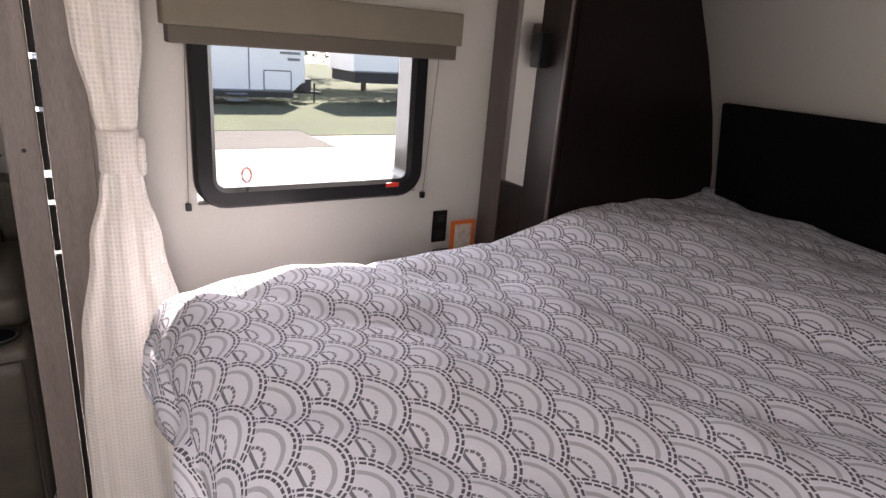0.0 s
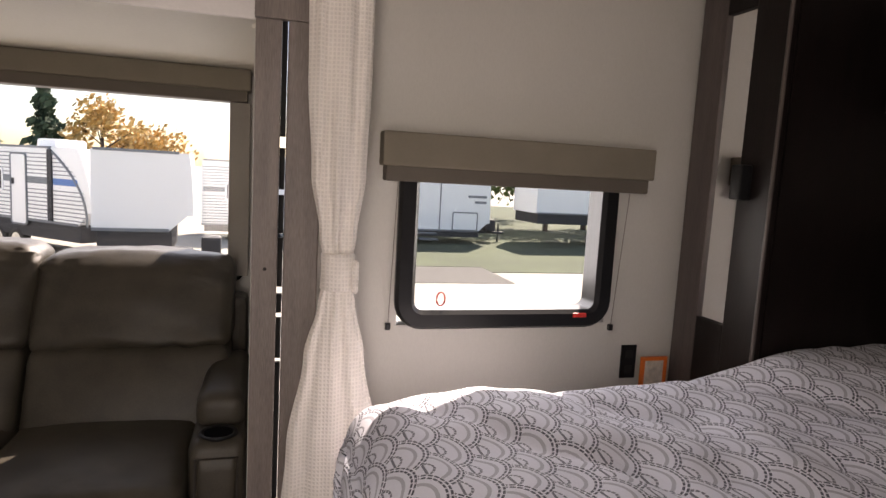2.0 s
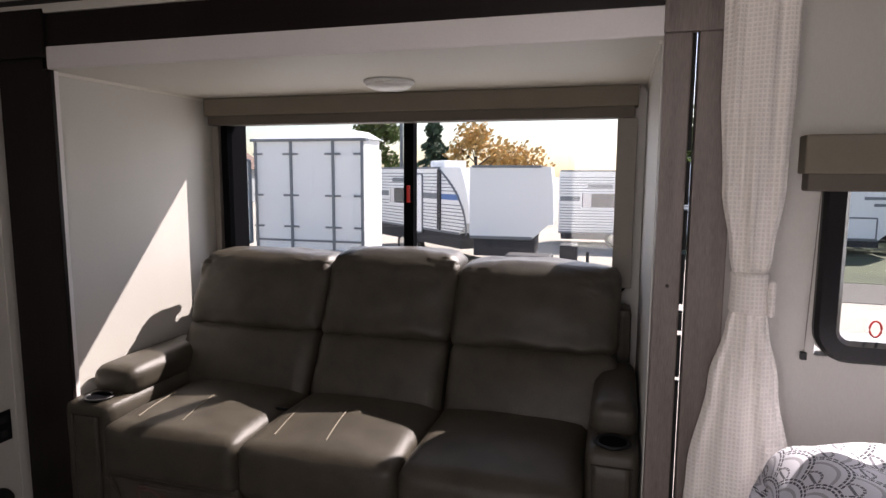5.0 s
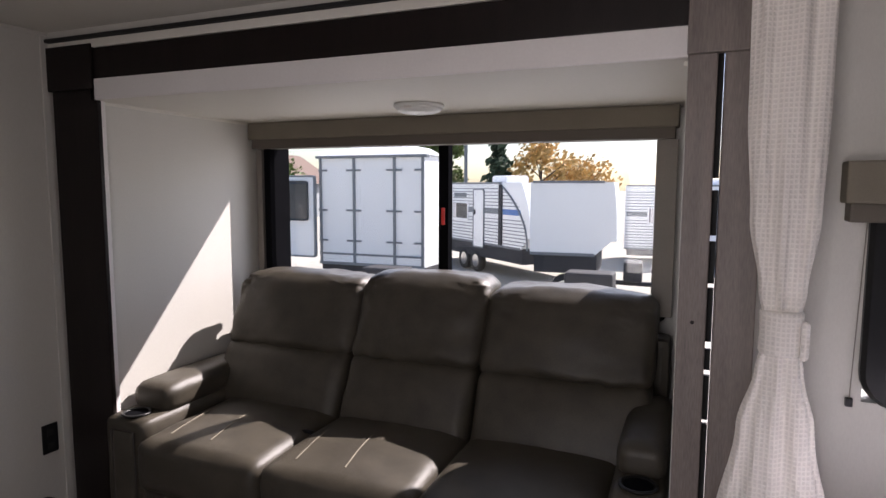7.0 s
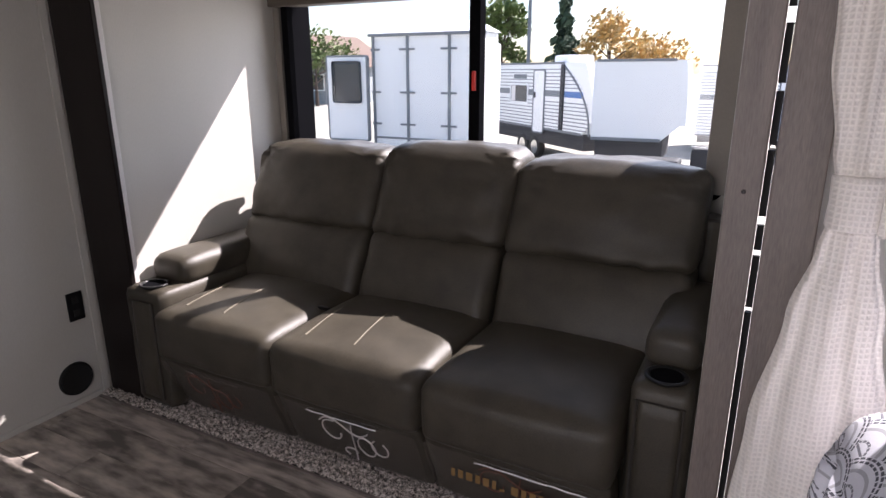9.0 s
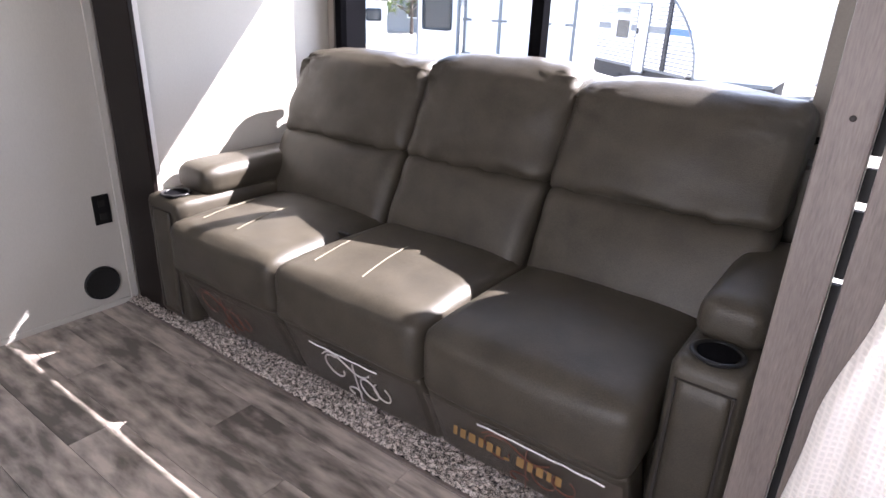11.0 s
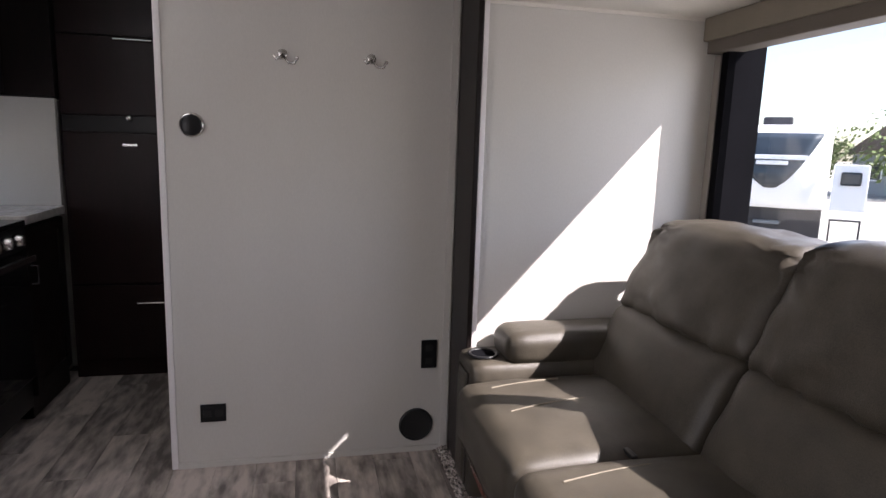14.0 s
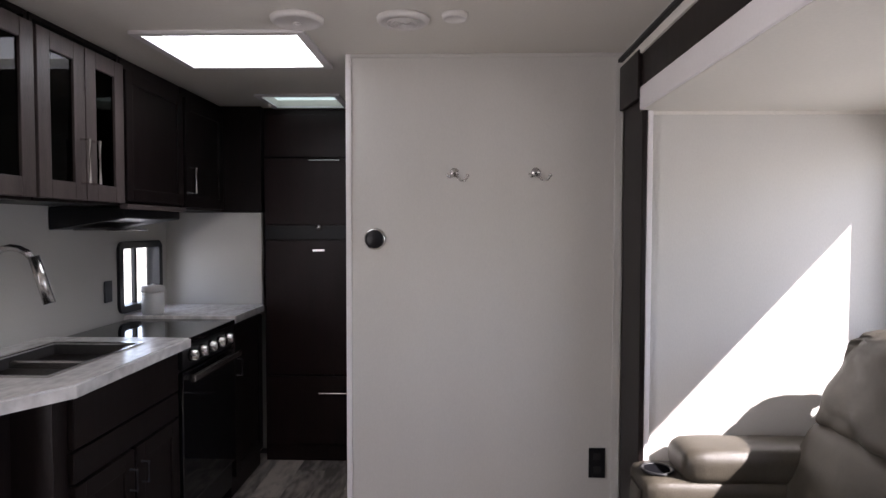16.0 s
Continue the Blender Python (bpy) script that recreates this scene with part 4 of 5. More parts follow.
FY = 0.30
sink_cab = thing("base_cabinet", (-1.9, 0.0, 0), "espresso sink cabinet under the worktop", "cabinet")
part("body", boxes((-2.315, -0.248, 0.08, -1.60, FY - 0.022, 0.86), (-1.60, -0.248, 0.08, -1.38, 0.16, 0.86)), M_DARK, sink_cab)
part("toe_kick", box(-2.315, -0.248, 0.0, -1.62, FY - 0.07, 0.08, 0), M_BLACK, sink_cab)
part("drawer_front", box(-2.30, FY - 0.021, 0.70, -1.66, FY, 0.85, 0.004), M_DARK, sink_cab)
part("drawer_front", box(-2.30, FY - 0.021, 0.60, -1.66, FY - 0.002, 0.69, 0.004), M_DARK, sink_cab)
for a, b, hx in ((-2.30, -1.99, -2.02), (-1.975, -1.66, -1.945)):
    d = framed_door(a, 0.10, b, 0.59, FY, sink_cab, M_DARK)
    part("handle", tube([(hx, FY, 0.46), (hx, FY + 0.025, 0.46), (hx, FY + 0.025, 0.53), (hx, FY, 0.53)], 0.005, 8), M_RVDARK, d, "small dark pull")


def worktop_mesh():
    # slab with a chamfered front corner and a hole for the sink
    bm = bmesh.new()
    hole = ((-2.20, -0.12), (-1.70, -0.12), (-1.70, 0.20), (-2.20, 0.20))
    outer = ((-2.335, -0.249), (-1.34, -0.249), (-1.34, 0.17), (-1.62, 0.335), (-2.335, 0.335))
    polys = [[outer[0], outer[1], hole[1], hole[0]], [outer[1], outer[2], hole[1]], [outer[2], outer[3], hole[2], hole[1]], [outer[3], outer[4], hole[3], hole[2]], [outer[4], outer[0], hole[0], hole[3]]]
    vs = {}
    def vert(p, z):
        k = (p, z)
        if k not in vs:
            vs[k] = bm.verts.new((p[0], p[1], z))
        return vs[k]
    for z in (0.862, 0.90):
        for p in polys:
            bm.faces.new([vert(q, z) for q in p])
    for lp in (outer, hole):
        for a, b in zip(lp, lp[1:] + lp[:1]):
            bm.faces.new((vert(a, 0.862), vert(b, 0.862), vert(b, 0.90), vert(a, 0.90)))
    bmesh.ops.recalc_face_normals(bm, faces=bm.faces)
    es = [e for e in bm.edges if e.verts[0].co.z > 0.89 and e.verts[1].co.z > 0.89 and len(e.link_faces) == 2 and e.calc_face_angle() > 1]
    bmesh.ops.bevel(bm, geom=es, offset=0.006, segments=3, affect="EDGES")
    return bm


tagged(part("worktop", worktop_mesh(), M_COUNTER), "grey marbled laminate worktop with a clipped corner", "worktop")
sk = thing("sink", (-1.87, 0.04, 0.7), "dark composite kitchen sink set in the worktop", "sink")
part("basin", boxes((-2.205, -0.125, 0.70, -1.695, 0.205, 0.71), (-2.208, -0.128, 0.70, -2.198, 0.208, 0.895), (-1.702, -0.128, 0.70, -1.692, 0.208, 0.895), (-2.198, -0.128, 0.70, -1.702, -0.118, 0.895), (-2.198, 0.198, 0.70, -1.702, 0.208, 0.895)), M_STEEL, sk)
part("divider", box(-1.980, -0.118, 0.71, -1.965, 0.198, 0.885, 0.005), M_CHROME, sk)
part("rim", boxes((-2.215, -0.135, 0.9005, -1.685, -0.118, 0.904), (-2.215, 0.198, 0.9005, -1.685, 0.213, 0.904), (-2.215, -0.118, 0.9005, -2.198, 0.198, 0.904), (-1.702, -0.118, 0.9005, -1.685, 0.198, 0.904)), M_CHROME, sk)
fc = thing("faucet", (-1.940, -0.17, 0.9), "brushed metal gooseneck faucet behind the sink", "faucet")
part("base", lathe([(0.028, 0), (0.028, 0.02), (0.02, 0.05), (0.014, 0.07)], (-1.940, -0.17, 0.9), "z", 20), M_CHROME, fc, soft=True)
neck = [(-1.940, -0.17, 0.95), (-1.940, -0.17, 1.18)] + [(-1.940 - 0.01 * i / 8, -0.17 + 0.085 - 0.085 * math.cos(i * math.pi / 10), 1.18 + 0.085 * math.sin(i * math.pi / 10)) for i in range(1, 9)]
part("neck", tube(neck, 0.012, 12), M_CHROME, fc, soft=True)
part("spout", cyl((-1.950, -0.012, 1.235), (-1.955, 0.035, 1.08), 0.017, 16, 0.019), M_CHROME, fc, soft=True)

rng = thing("range_oven", (-2.62, 0.0, 0), "black glass cooktop and oven with silver knobs", "oven")
part("body", box(-2.90, -0.24, 0.06, -2.345, 0.275, 0.86, 0.004), M_BLACK, rng)
part("cooktop", box(-2.90, -0.22, 0.861, -2.345, 0.30, 0.885, 0.004), M_COOKTOP, rng, "black glass cooktop")
part("control_panel", box(-2.90, 0.276, 0.765, -2.345, 0.295, 0.86, 0.004), M_BLACK, rng)
part("oven_door", box(-2.90, 0.276, 0.20, -2.345, 0.297, 0.755, 0.006), M_COOKTOP, rng)
hnd = part("handle", box(-2.88, 0.318, 0.715, -2.36, 0.34, 0.742, 0.006), M_CHROME, rng, "brushed metal oven handle")
part("handle_bracket", box(-2.86, 0.297, 0.72, -2.84, 0.319, 0.738, 0.002), M_CHROME, hnd)
part("handle_bracket", box(-2.40, 0.297, 0.72, -2.38, 0.319, 0.738, 0.002), M_CHROME, hnd)
for i in range(5):
    part("knob", lathe([(0.026, 0.0), (0.026, 0.012), (0.022, 0.032), (0.018, 0.036), (0.001, 0.037)], (-2.42 - 0.095 * i, 0.295, 0.812), "y", 20), M_CHROME, rng, "silver control knob", soft=True)
end_cab = thing("base_cabinet", (-3.1, 0.0, 0), "espresso base cabinet beyond the oven", "cabinet")
part("body", box(-3.34, -0.248, 0.0, -2.905, FY - 0.03, 0.86, 0.003), M_DARK, end_cab)
dd = framed_door(-3.33, 0.1, -2.92, 0.85, FY - 0.01, end_cab, M_DARK)
part("handle", tube([(-2.95, FY - 0.01, 0.60), (-2.95, FY + 0.015, 0.60), (-2.95, FY + 0.015, 0.68), (-2.95, FY - 0.01, 0.68)], 0.005, 8), M_RVDARK, dd, "small dark pull")
tagged(part("worktop", box(-3.345, -0.249, 0.862, -2.902, 0.30, 0.90, 0.005), M_COUNTER), "grey marbled laminate worktop beyond the cooktop", "worktop")
struct("wall_backsplash", box(-3.38, -0.249, 0.90, -3.346, 0.285, 1.41, 0.002), M_WALL, "plain grey-beige panel beside the fridge", "wall")
jar = thing("canister", (-2.96, -0.13, 0.9), "white ceramic canister on the worktop", "canister")
part("jar", lathe([(0.045, 0), (0.052, 0.01), (0.052, 0.10), (0.048, 0.11)], (-2.955, -0.13, 0.9)), M_WHITE, jar, soft=True)
part("lid", lathe([(0.054, 0.111), (0.056, 0.12), (0.052, 0.14), (0.012, 0.145), (0.001, 0.15)], (-2.955, -0.13, 0.9)), M_OFFWHITE, jar, soft=True)

fr = thing("refrigerator", (-3.5, 0.62, 0), "dark espresso-fronted refrigerator with two doors", "refrigerator")
part("body", box(-3.595, 0.287, 0.0, -3.40, 0.966, CEIL - 0.004, 0.004), M_FRIDGE, fr)
part("top_panel", box(-3.399, 0.295, 1.72, -3.383, 0.96, 1.955, 0.003), M_FRIDGE, fr)
part("freezer_door", box(-3.399, 0.295, 1.345, -3.378, 0.96, 1.712, 0.004), M_FRIDGE, fr)
part("main_door", box(-3.399, 0.295, 0.50, -3.378, 0.96, 1.255, 0.004), M_FRIDGE, fr)
part("handle_rail", box(-3.399, 0.295, 1.262, -3.388, 0.96, 1.338, 0.003), M_BLACK, fr)
part("drawer", box(-3.399, 0.295, 0.10, -3.380, 0.96, 0.49, 0.004), M_FRIDGE, fr)
part("latch", lathe([(0.016, 0), (0.014, 0.02), (0.001, 0.022)], (-3.388, 0.60, 1.33), "x", 16), M_CHROME, fr, "chrome door latch", soft=True)
part("latch", box(-3.388, 0.565, 1.192, -3.365, 0.635, 1.208, 0.004), M_CHROME, fr, "chrome door latch")
part("handle", tube([(-3.382, 0.55, 1.705), (-3.36, 0.55, 1.70), (-3.36, 0.72, 1.70), (-3.382, 0.72, 1.705)], 0.005, 8), M_CHROME, fr, "thin metal bar")
part("handle", tube([(-3.382, 0.60, 0.40), (-3.355, 0.60, 0.40), (-3.355, 0.90, 0.40), (-3.382, 0.90, 0.40)], 0.005, 8), M_CHROME, fr, "thin metal bar")

UY = 0.08
UZ = 1.415
for a, b, glz in ((-1.845, -1.36, True), (-2.345, -1.853, True)):
    c = thing("wall_cabinet", ((a + b) / 2, 0, UZ), "brown wood wall cabinet with dark glass doors", "cabinet", "wall cabinets over the sink")
    for nm, p in (("side_panel", (a, -0.248, UZ, a + 0.015, UY - 0.021, CEIL - 0.003)), ("side_panel", (b - 0.015, -0.248, UZ, b, UY - 0.021, CEIL - 0.003)),
                  ("bottom_panel", (a + 0.015, -0.248, UZ, b - 0.015, UY - 0.021, UZ + 0.015)), ("top_panel", (a + 0.015, -0.248, CEIL - 0.02, b - 0.015, UY - 0.021, CEIL - 0.003)),
                  ("back_panel", (a + 0.015, -0.248, UZ + 0.015, b - 0.015, -0.24, CEIL - 0.02)), ("shelf", (a + 0.015, -0.24, 1.69, b - 0.015, UY - 0.04, 1.70))):
        part(nm, box(*p, 0.001), M_DARK, c)
    m = (a + b) / 2
    for p, q, hx in ((a + 0.003, m - 0.003, m - 0.03), (m + 0.003, b - 0.003, m + 0.03)):
        d = framed_door(p, UZ + 0.01, q, CEIL - 0.04, UY, c, M_CAB, True, 0.06)
        bar_handle(hx, UY, UZ + 0.07, 0.15, d, r=0.006)
c = thing("wall_cabinet", (-2.6, 0, UZ), "espresso wall cabinet over the cooktop with a framed door", "cabinet")
part("body", box(-2.86, -0.248, UZ + 0.01, -2.355, UY - 0.022, CEIL - 0.003, 0.003), M_DARK, c)
framed_door(-2.85, UZ + 0.02, -2.36, CEIL - 0.05, UY, c, M_DARK, False, 0.05)
part("bottom_edge", box(-2.86, UY - 0.03, UZ - 0.012, -2.355, UY + 0.004, UZ + 0.008, 0.003), M_CAB, c)
c = thing("wall_cabinet", (-3.1, 0, UZ), "espresso corner wall cabinet by the fridge", "cabinet")
part("body", box(-3.595, -0.248, UZ, -2.87, 0.06, CEIL - 0.003, 0.003), M_DARK, c)
part("side_body", box(-3.595, 0.0605, UZ, -3.35, 0.286, CEIL - 0.003, 0.003), M_DARK, c)
d = framed_door(-3.34, UZ + 0.01, -2.88, CEIL - 0.05, UY, c, M_DARK)
bar_handle(-2.92, UY, UZ + 0.08, 0.12, d)
hood = thing("range_hood", (-2.6, -0.1, 1.33), "slim black range hood with a metal filter", "range hood")
bm = box(-2.85, -0.248, 1.32, -2.37, 0.06, 1.412, 0.006)
for v in bm.verts:
    if v.co.y > 0 and v.co.z < 1.37:
        v.co.z += 0.045
part("body", bm, M_BLACK, hood)
part("filter", box(-2.78, -0.20, 1.315, -2.45, -0.06, 1.322, 0.002), M_CHROME, hood, "metal mesh filter")
paper = tagged(part("notice_sheet", box(-1.92, -0.249, 1.21, -1.78, -0.247, 1.36, 0), M_PAPER), "pale printed sheet on the kitchen wall", "paper sheet")
sw = tagged(part("light_switch", box(-2.01, -0.2495, 1.17, -1.95, -0.243, 1.23, 0.003), M_WHITE), "small white switch plate on the kitchen wall", "switch")
ko = thing("wall_outlet", (-2.75, -0.2495, 1.02), "dark outlet on the kitchen wall", "outlet")
part("plate", box(-2.80, -0.2495, 0.98, -2.74, -0.243, 1.08, 0.003), M_BLACK, ko)



# ---- outside ----
def ground_z(x, y):
    t = max(0.0, min(1.0, (y - 2.5) / 12))
    return -0.85 - 0.55 * t * t * (3 - 2 * t)


def ground_mesh():
    bm = bmesh.new()
    steps = [-600, -200, -60, -30, -15, -8, -4, 0, 2.5, 4, 6, 8, 10, 12, 14.5, 20, 30, 60, 150, 600]
    xs = [-600, -150, -50, -25, -12, -6, 0, 6, 12, 25, 50, 150, 600]
    rows = [[bm.verts.new((x, y, ground_z(x, y))) for x in xs] for y in steps]
    for a, b in zip(rows, rows[1:]):
        for i in range(len(xs) - 1):
            bm.faces.new((a[i], a[i + 1], b[i + 1], b[i]))
    return bm


struct("ground", ground_mesh(), M_GRAVEL, "pale sunlit gravel sales lot", "ground")
GZ = -1.4
tagged(part("grass_strip", boxes((2, 18.2, GZ - 0.05, 60, 60, GZ + 0.02), (6.4, 17.2, GZ - 0.05, 60, 18.2, GZ + 0.02)), M_GRASS), "strip of green grass behind the lot", "grass", kind="structure")
tagged(part("asphalt_lane", box(2, 15.4, GZ - 0.05, 6.4, 18.2, GZ + 0.012, 0), M_ASPHALT), "grey asphalt lane across the lot", "road", kind="structure")


def wheel(parent, x, y, z, r=0.36):
    w = part("wheel", lathe([(r * 0.6, -0.1), (r * 0.95, -0.11), (r, -0.07), (r, 0.07), (r * 0.95, 0.11), (r * 0.6, 0.1)], (x, y, z), "y", 24), M_RUBBER, parent, soft=True)
    part("rim", lathe([(r * 0.6, -0.105), (r * 0.3, -0.115), (0.01, -0.12), (0.01, 0.1)], (x, y, z), "y", 20), M_CHROME, w)


def travel_trailer(at, yaw, length, height, label, stripe=M_RVGREY, siding=True, win=True, z0=0.55, nose=0.75, w=2.4, hatch=False):
    """A parked trailer: its side faces -y, its rounded nose points to +x."""
    t = thing("travel_trailer", (0, 0, 0), label, "travel trailer", "trailers on the lot")
    bm = bmesh.new()
    prof = [(0, z0), (length - 0.5, z0), (length - 0.12, z0 + 0.35)]
    prof += [(length - 0.3 * nose * (i / 8) ** 2.2, z0 + 0.35 + (height - z0 - 0.35) * i / 8) for i in range(9)]
    prof += [(0, height)]
    lo = [bm.verts.new((x, 0, z)) for x, z in prof]
    hi = [bm.verts.new((x, w, z)) for x, z in prof]
    bm.faces.new(lo)
    bm.faces.new(hi)
    n = len(prof)
    for i in range(n):
        bm.faces.new((lo[i], lo[(i + 1) % n], hi[(i + 1) % n], hi[i]))
    part("body", bm, M_RV, t)
    mid = z0 + 0.55 * (height - z0)
    side = length - nose

    def edge(z):
        """How far forward the side reaches at a height."""
        t = (z - z0 - 0.35) / (height - z0 - 0.35)
        return length - 0.14 - (nose * t ** 2.2 if t > 0 else 0.35 * min(1, -t * 2))
    if siding:
        z = z0 + 0.10
        while z < height - 0.18:
            if not mid - 0.16 < z < mid + 0.12:
                part("siding_groove", box(0.05, -0.012, z, edge(z), 0.0, z + 0.026, 0), M_RVGREY, t)
            z += 0.105
        part("stripe", box(0.05, -0.016, mid - 0.08, side - 0.1, -0.002, mid + 0.10, 0), stripe, t, "dark grey stripe")
        part("stripe", box(side + 0.1, -0.020, mid - 0.08, edge(mid + 0.1), -0.004, mid + 0.09, 0), M_BLUE, t, "blue flash")
    if siding or win:
        part("edge_strip", tube([(length - 0.12 - nose * (i / 10) ** 2.2, -0.012, z0 + (height - z0) * i / 10) for i in range(11)], 0.03, 6), M_RVGREY, t)
    part("lower_trim", box(0.0, -0.015, z0 - 0.02, length - 0.5, -0.001, z0 + 0.05, 0), M_RVGREY, t)
    if win:
        wnd = part("window", box(side - 3.4, -0.02, mid - 0.32, side - 2.2, -0.003, mid + 0.22, 0.01), M_RVGLASS, t)
        part("window_frame", ring_frame(side - 3.46, mid - 0.38, side - 2.14, mid + 0.28, 0.07, -0.035, -0.002, 0.08), M_RV, wnd)
        part("window_blind", box(side - 3.35, -0.024, mid - 0.3, side - 3.05, -0.021, mid + 0.2, 0), M_WHITE_TRIM, wnd)
        dr = part("door", box(side - 1.75, -0.03, z0 - 0.12, side - 1.1, -0.003, height - 0.22, 0.02), M_RV, t, "white entry door")
        part("door_frame", ring_frame(side - 1.80, z0 - 0.16, side - 1.05, height - 0.17, 0.05, -0.04, -0.002, 0.12), M_RVGREY, dr)
        part("door_handle", box(side - 1.70, -0.06, mid - 0.15, side - 1.60, -0.031, mid + 0.02, 0.01), M_RVDARK, dr)
        part("corner_band", box(side - 0.12, -0.05, z0 + 0.05, side + 0.08, -0.003, height - 0.05, 0.02), M_RVDARK, t, "dark upright band and awning arm")
        part("sign_plate", box(side - 3.2, -0.02, mid + 0.42, side - 2.3, -0.003, mid + 0.56, 0.01), M_RVGREY, t, "grey name plate")
    if hatch:
        part("body_seam", box(length - 2.22, -0.012, z0, length - 2.17, -0.001, height - 0.1, 0), M_RVGREY, t)
        hd = part("hatch", box(length - 1.62, -0.016, z0 + 0.06, length - 0.58, -0.002, z0 + 0.76, 0.01), M_RV, t, "white storage hatch")
        part("hatch_frame", ring_frame(length - 1.66, z0 + 0.02, length - 0.54, z0 + 0.80, 0.05, -0.03, -0.002, 0.08), M_RVGREY, hd)
        for zz, back in ((1.95, 1.0), (1.72, 0.7)):
            part("stripe", box(length - back, -0.016, zz, length - 0.2, -0.002, zz + 0.1, 0), M_RVGREY, t, "grey swoosh stripe")
        part("entry_step", boxes((length - 3.1, -0.5, 0.2, length - 2.35, 0.0, 0.25), (length - 3.1, -0.3, 0.42, length - 2.35, 0.0, 0.47)), M_RVGREY, t, "folding entry steps")
    part("roof_edge", box(0.05, -0.03, height - 0.03, side, 0.03, height + 0.03, 0.01), M_RVGREY, t)
    part("underframe", box(0.1, 0.05, max(0.3, z0 - 0.45), length - 0.45, w - 0.05, z0 + 0.02, 0), M_RVDARK, t)
    if w > 2.2:
        part("roof_unit", box(length * 0.55, 0.6, height, length * 0.55 + 0.9, 1.5, height + 0.25, 0.08), M_RV, t, "white roof air conditioner")
    for wx in (length * 0.42, length * 0.42 + 0.85):
        wheel(t, wx, 0.15, 0.36)
    part("hitch", cyl((length - 0.3, w / 2, 0.45), (length + 1.1, w / 2, 0.42), 0.06, 8), M_RVDARK, t)
    part("propane_cover", box(length + 0.15, w / 2 - 0.35, 0.5, length + 0.6, w / 2 + 0.35, 1.0, 0.06), M_RVDARK, t, "dark propane tank cover")
    part("jack", cyl((length + 0.85, w / 2, 0.0), (length + 0.85, w / 2, 0.8), 0.04, 8), M_RVDARK, t)
    t.matrix_basis = pose(*at, 0, 0, yaw)
    for ch in t.children:
        ch.matrix_parent_inverse = Matrix.Identity(4)
        for g in ch.children:
            g.matrix_parent_inverse = Matrix.Identity(4)
    return t


travel_trailer((-4.35 - 7.2 * 0.743, 17.5 + 7.2 * 0.669, GZ), -42, 7.2, 2.95, "white travel trailer with ribbed siding and a blue flash", z0=0.98, nose=1.6)
travel_trailer((-2.4, 24.0, GZ), 4, 5.0, 2.9, "white travel trailer at the end of the row")
travel_trailer((1.0, 24.5, GZ), 0, 7.9, 3.2, "white travel trailer beyond the grass", siding=False, win=False, nose=0.3, hatch=True)
travel_trailer((11.0, 24.5, GZ), 2, 7.0, 3.6, "tall white trailer under the trees", siding=False, z0=1.42, nose=0.3)
travel_trailer((-3.72, 15.0, GZ), 4, 2.05, 2.95, "plain white end of a travel trailer on the lot", siding=False, win=False, z0=1.2, nose=0.3, w=2.0)

# big white slide-out trailer with a strapped grid
bx = thing("fifth_wheel_trailer", (-8.0, 14.2, GZ), "tall white fifth-wheel with dark grid strips on its slide-out", "fifth-wheel trailer", "trailers on the lot")
X0, X1, YF = -9.12, -6.10, 14.0
part("slide_box", box(X0, YF, GZ + 0.82, X1, YF + 1.0, GZ + 3.60, 0.04), M_RV, bx)
roof = box(X0 - 0.05, YF - 0.08, GZ + 3.60, X1 + 0.08, YF + 1.0, GZ + 3.84, 0.0)
for v in roof.verts:
    if v.co.z > GZ + 3.7:
        v.co.x += 0.9 if v.co.x < -8 else -0.6
        v.co.y += 0.5
part("roof_cap", roof, M_RV, bx)
part("roof_edge", box(X0 - 0.05, YF - 0.09, GZ + 3.54, X1 + 0.09, YF + 0.1, GZ + 3.61, 0.01), M_RVGREY, bx)
STRIPS = (X0 + 0.02, -8.10, -6.95, X1 - 0.08)
for x in STRIPS:
    part("grid_strip", box(x, YF - 0.03, GZ + 0.84, x + 0.07, YF - 0.002, GZ + 3.54, 0), M_RVGREY, bx)
    for z in (1.41, 2.19, 3.21):
        part("strap_bar", box(max(x - 0.18, X0), YF - 0.045, GZ + z, min(x + 0.25, X1), YF - 0.031, GZ + z + 0.05, 0), M_RVGREY, bx)
part("lower_strip", box(X0, YF - 0.028, GZ + 1.06, X1, YF - 0.003, GZ + 1.11, 0), M_RVGREY, bx)
part("bottom_rail", box(X0, YF - 0.028, GZ + 0.80, X1, YF - 0.003, GZ + 0.87, 0), M_RVGREY, bx)
part("underframe", box(X0, YF + 0.1, GZ + 0.2, X1, YF + 0.95, GZ + 0.82, 0), M_RVDARK, bx)
od = part("open_door", box(X0 - 1.28, YF - 0.2, GZ + 1.0, X0 - 0.04, YF - 0.12, GZ + 3.08, 0.03), M_RV, bx, "open white entry door")
part("door_frame", ring_frame(X0 - 1.31, GZ + 0.97, X0 - 0.01, GZ + 3.11, 0.05, YF - 0.21, YF - 0.11, 0.08), M_RVGREY, od)
part("door_window", box(X0 - 1.08, YF - 0.22, GZ + 1.93, X0 - 0.20, YF - 0.195, GZ + 2.97, 0.08), M_RVGLASS, od)
part("rear_body", box(X0 - 0.2, YF + 1.0, GZ + 0.6, X1 - 0.3, YF + 1.9, GZ + 3.4, 0.05), M_RV, bx)
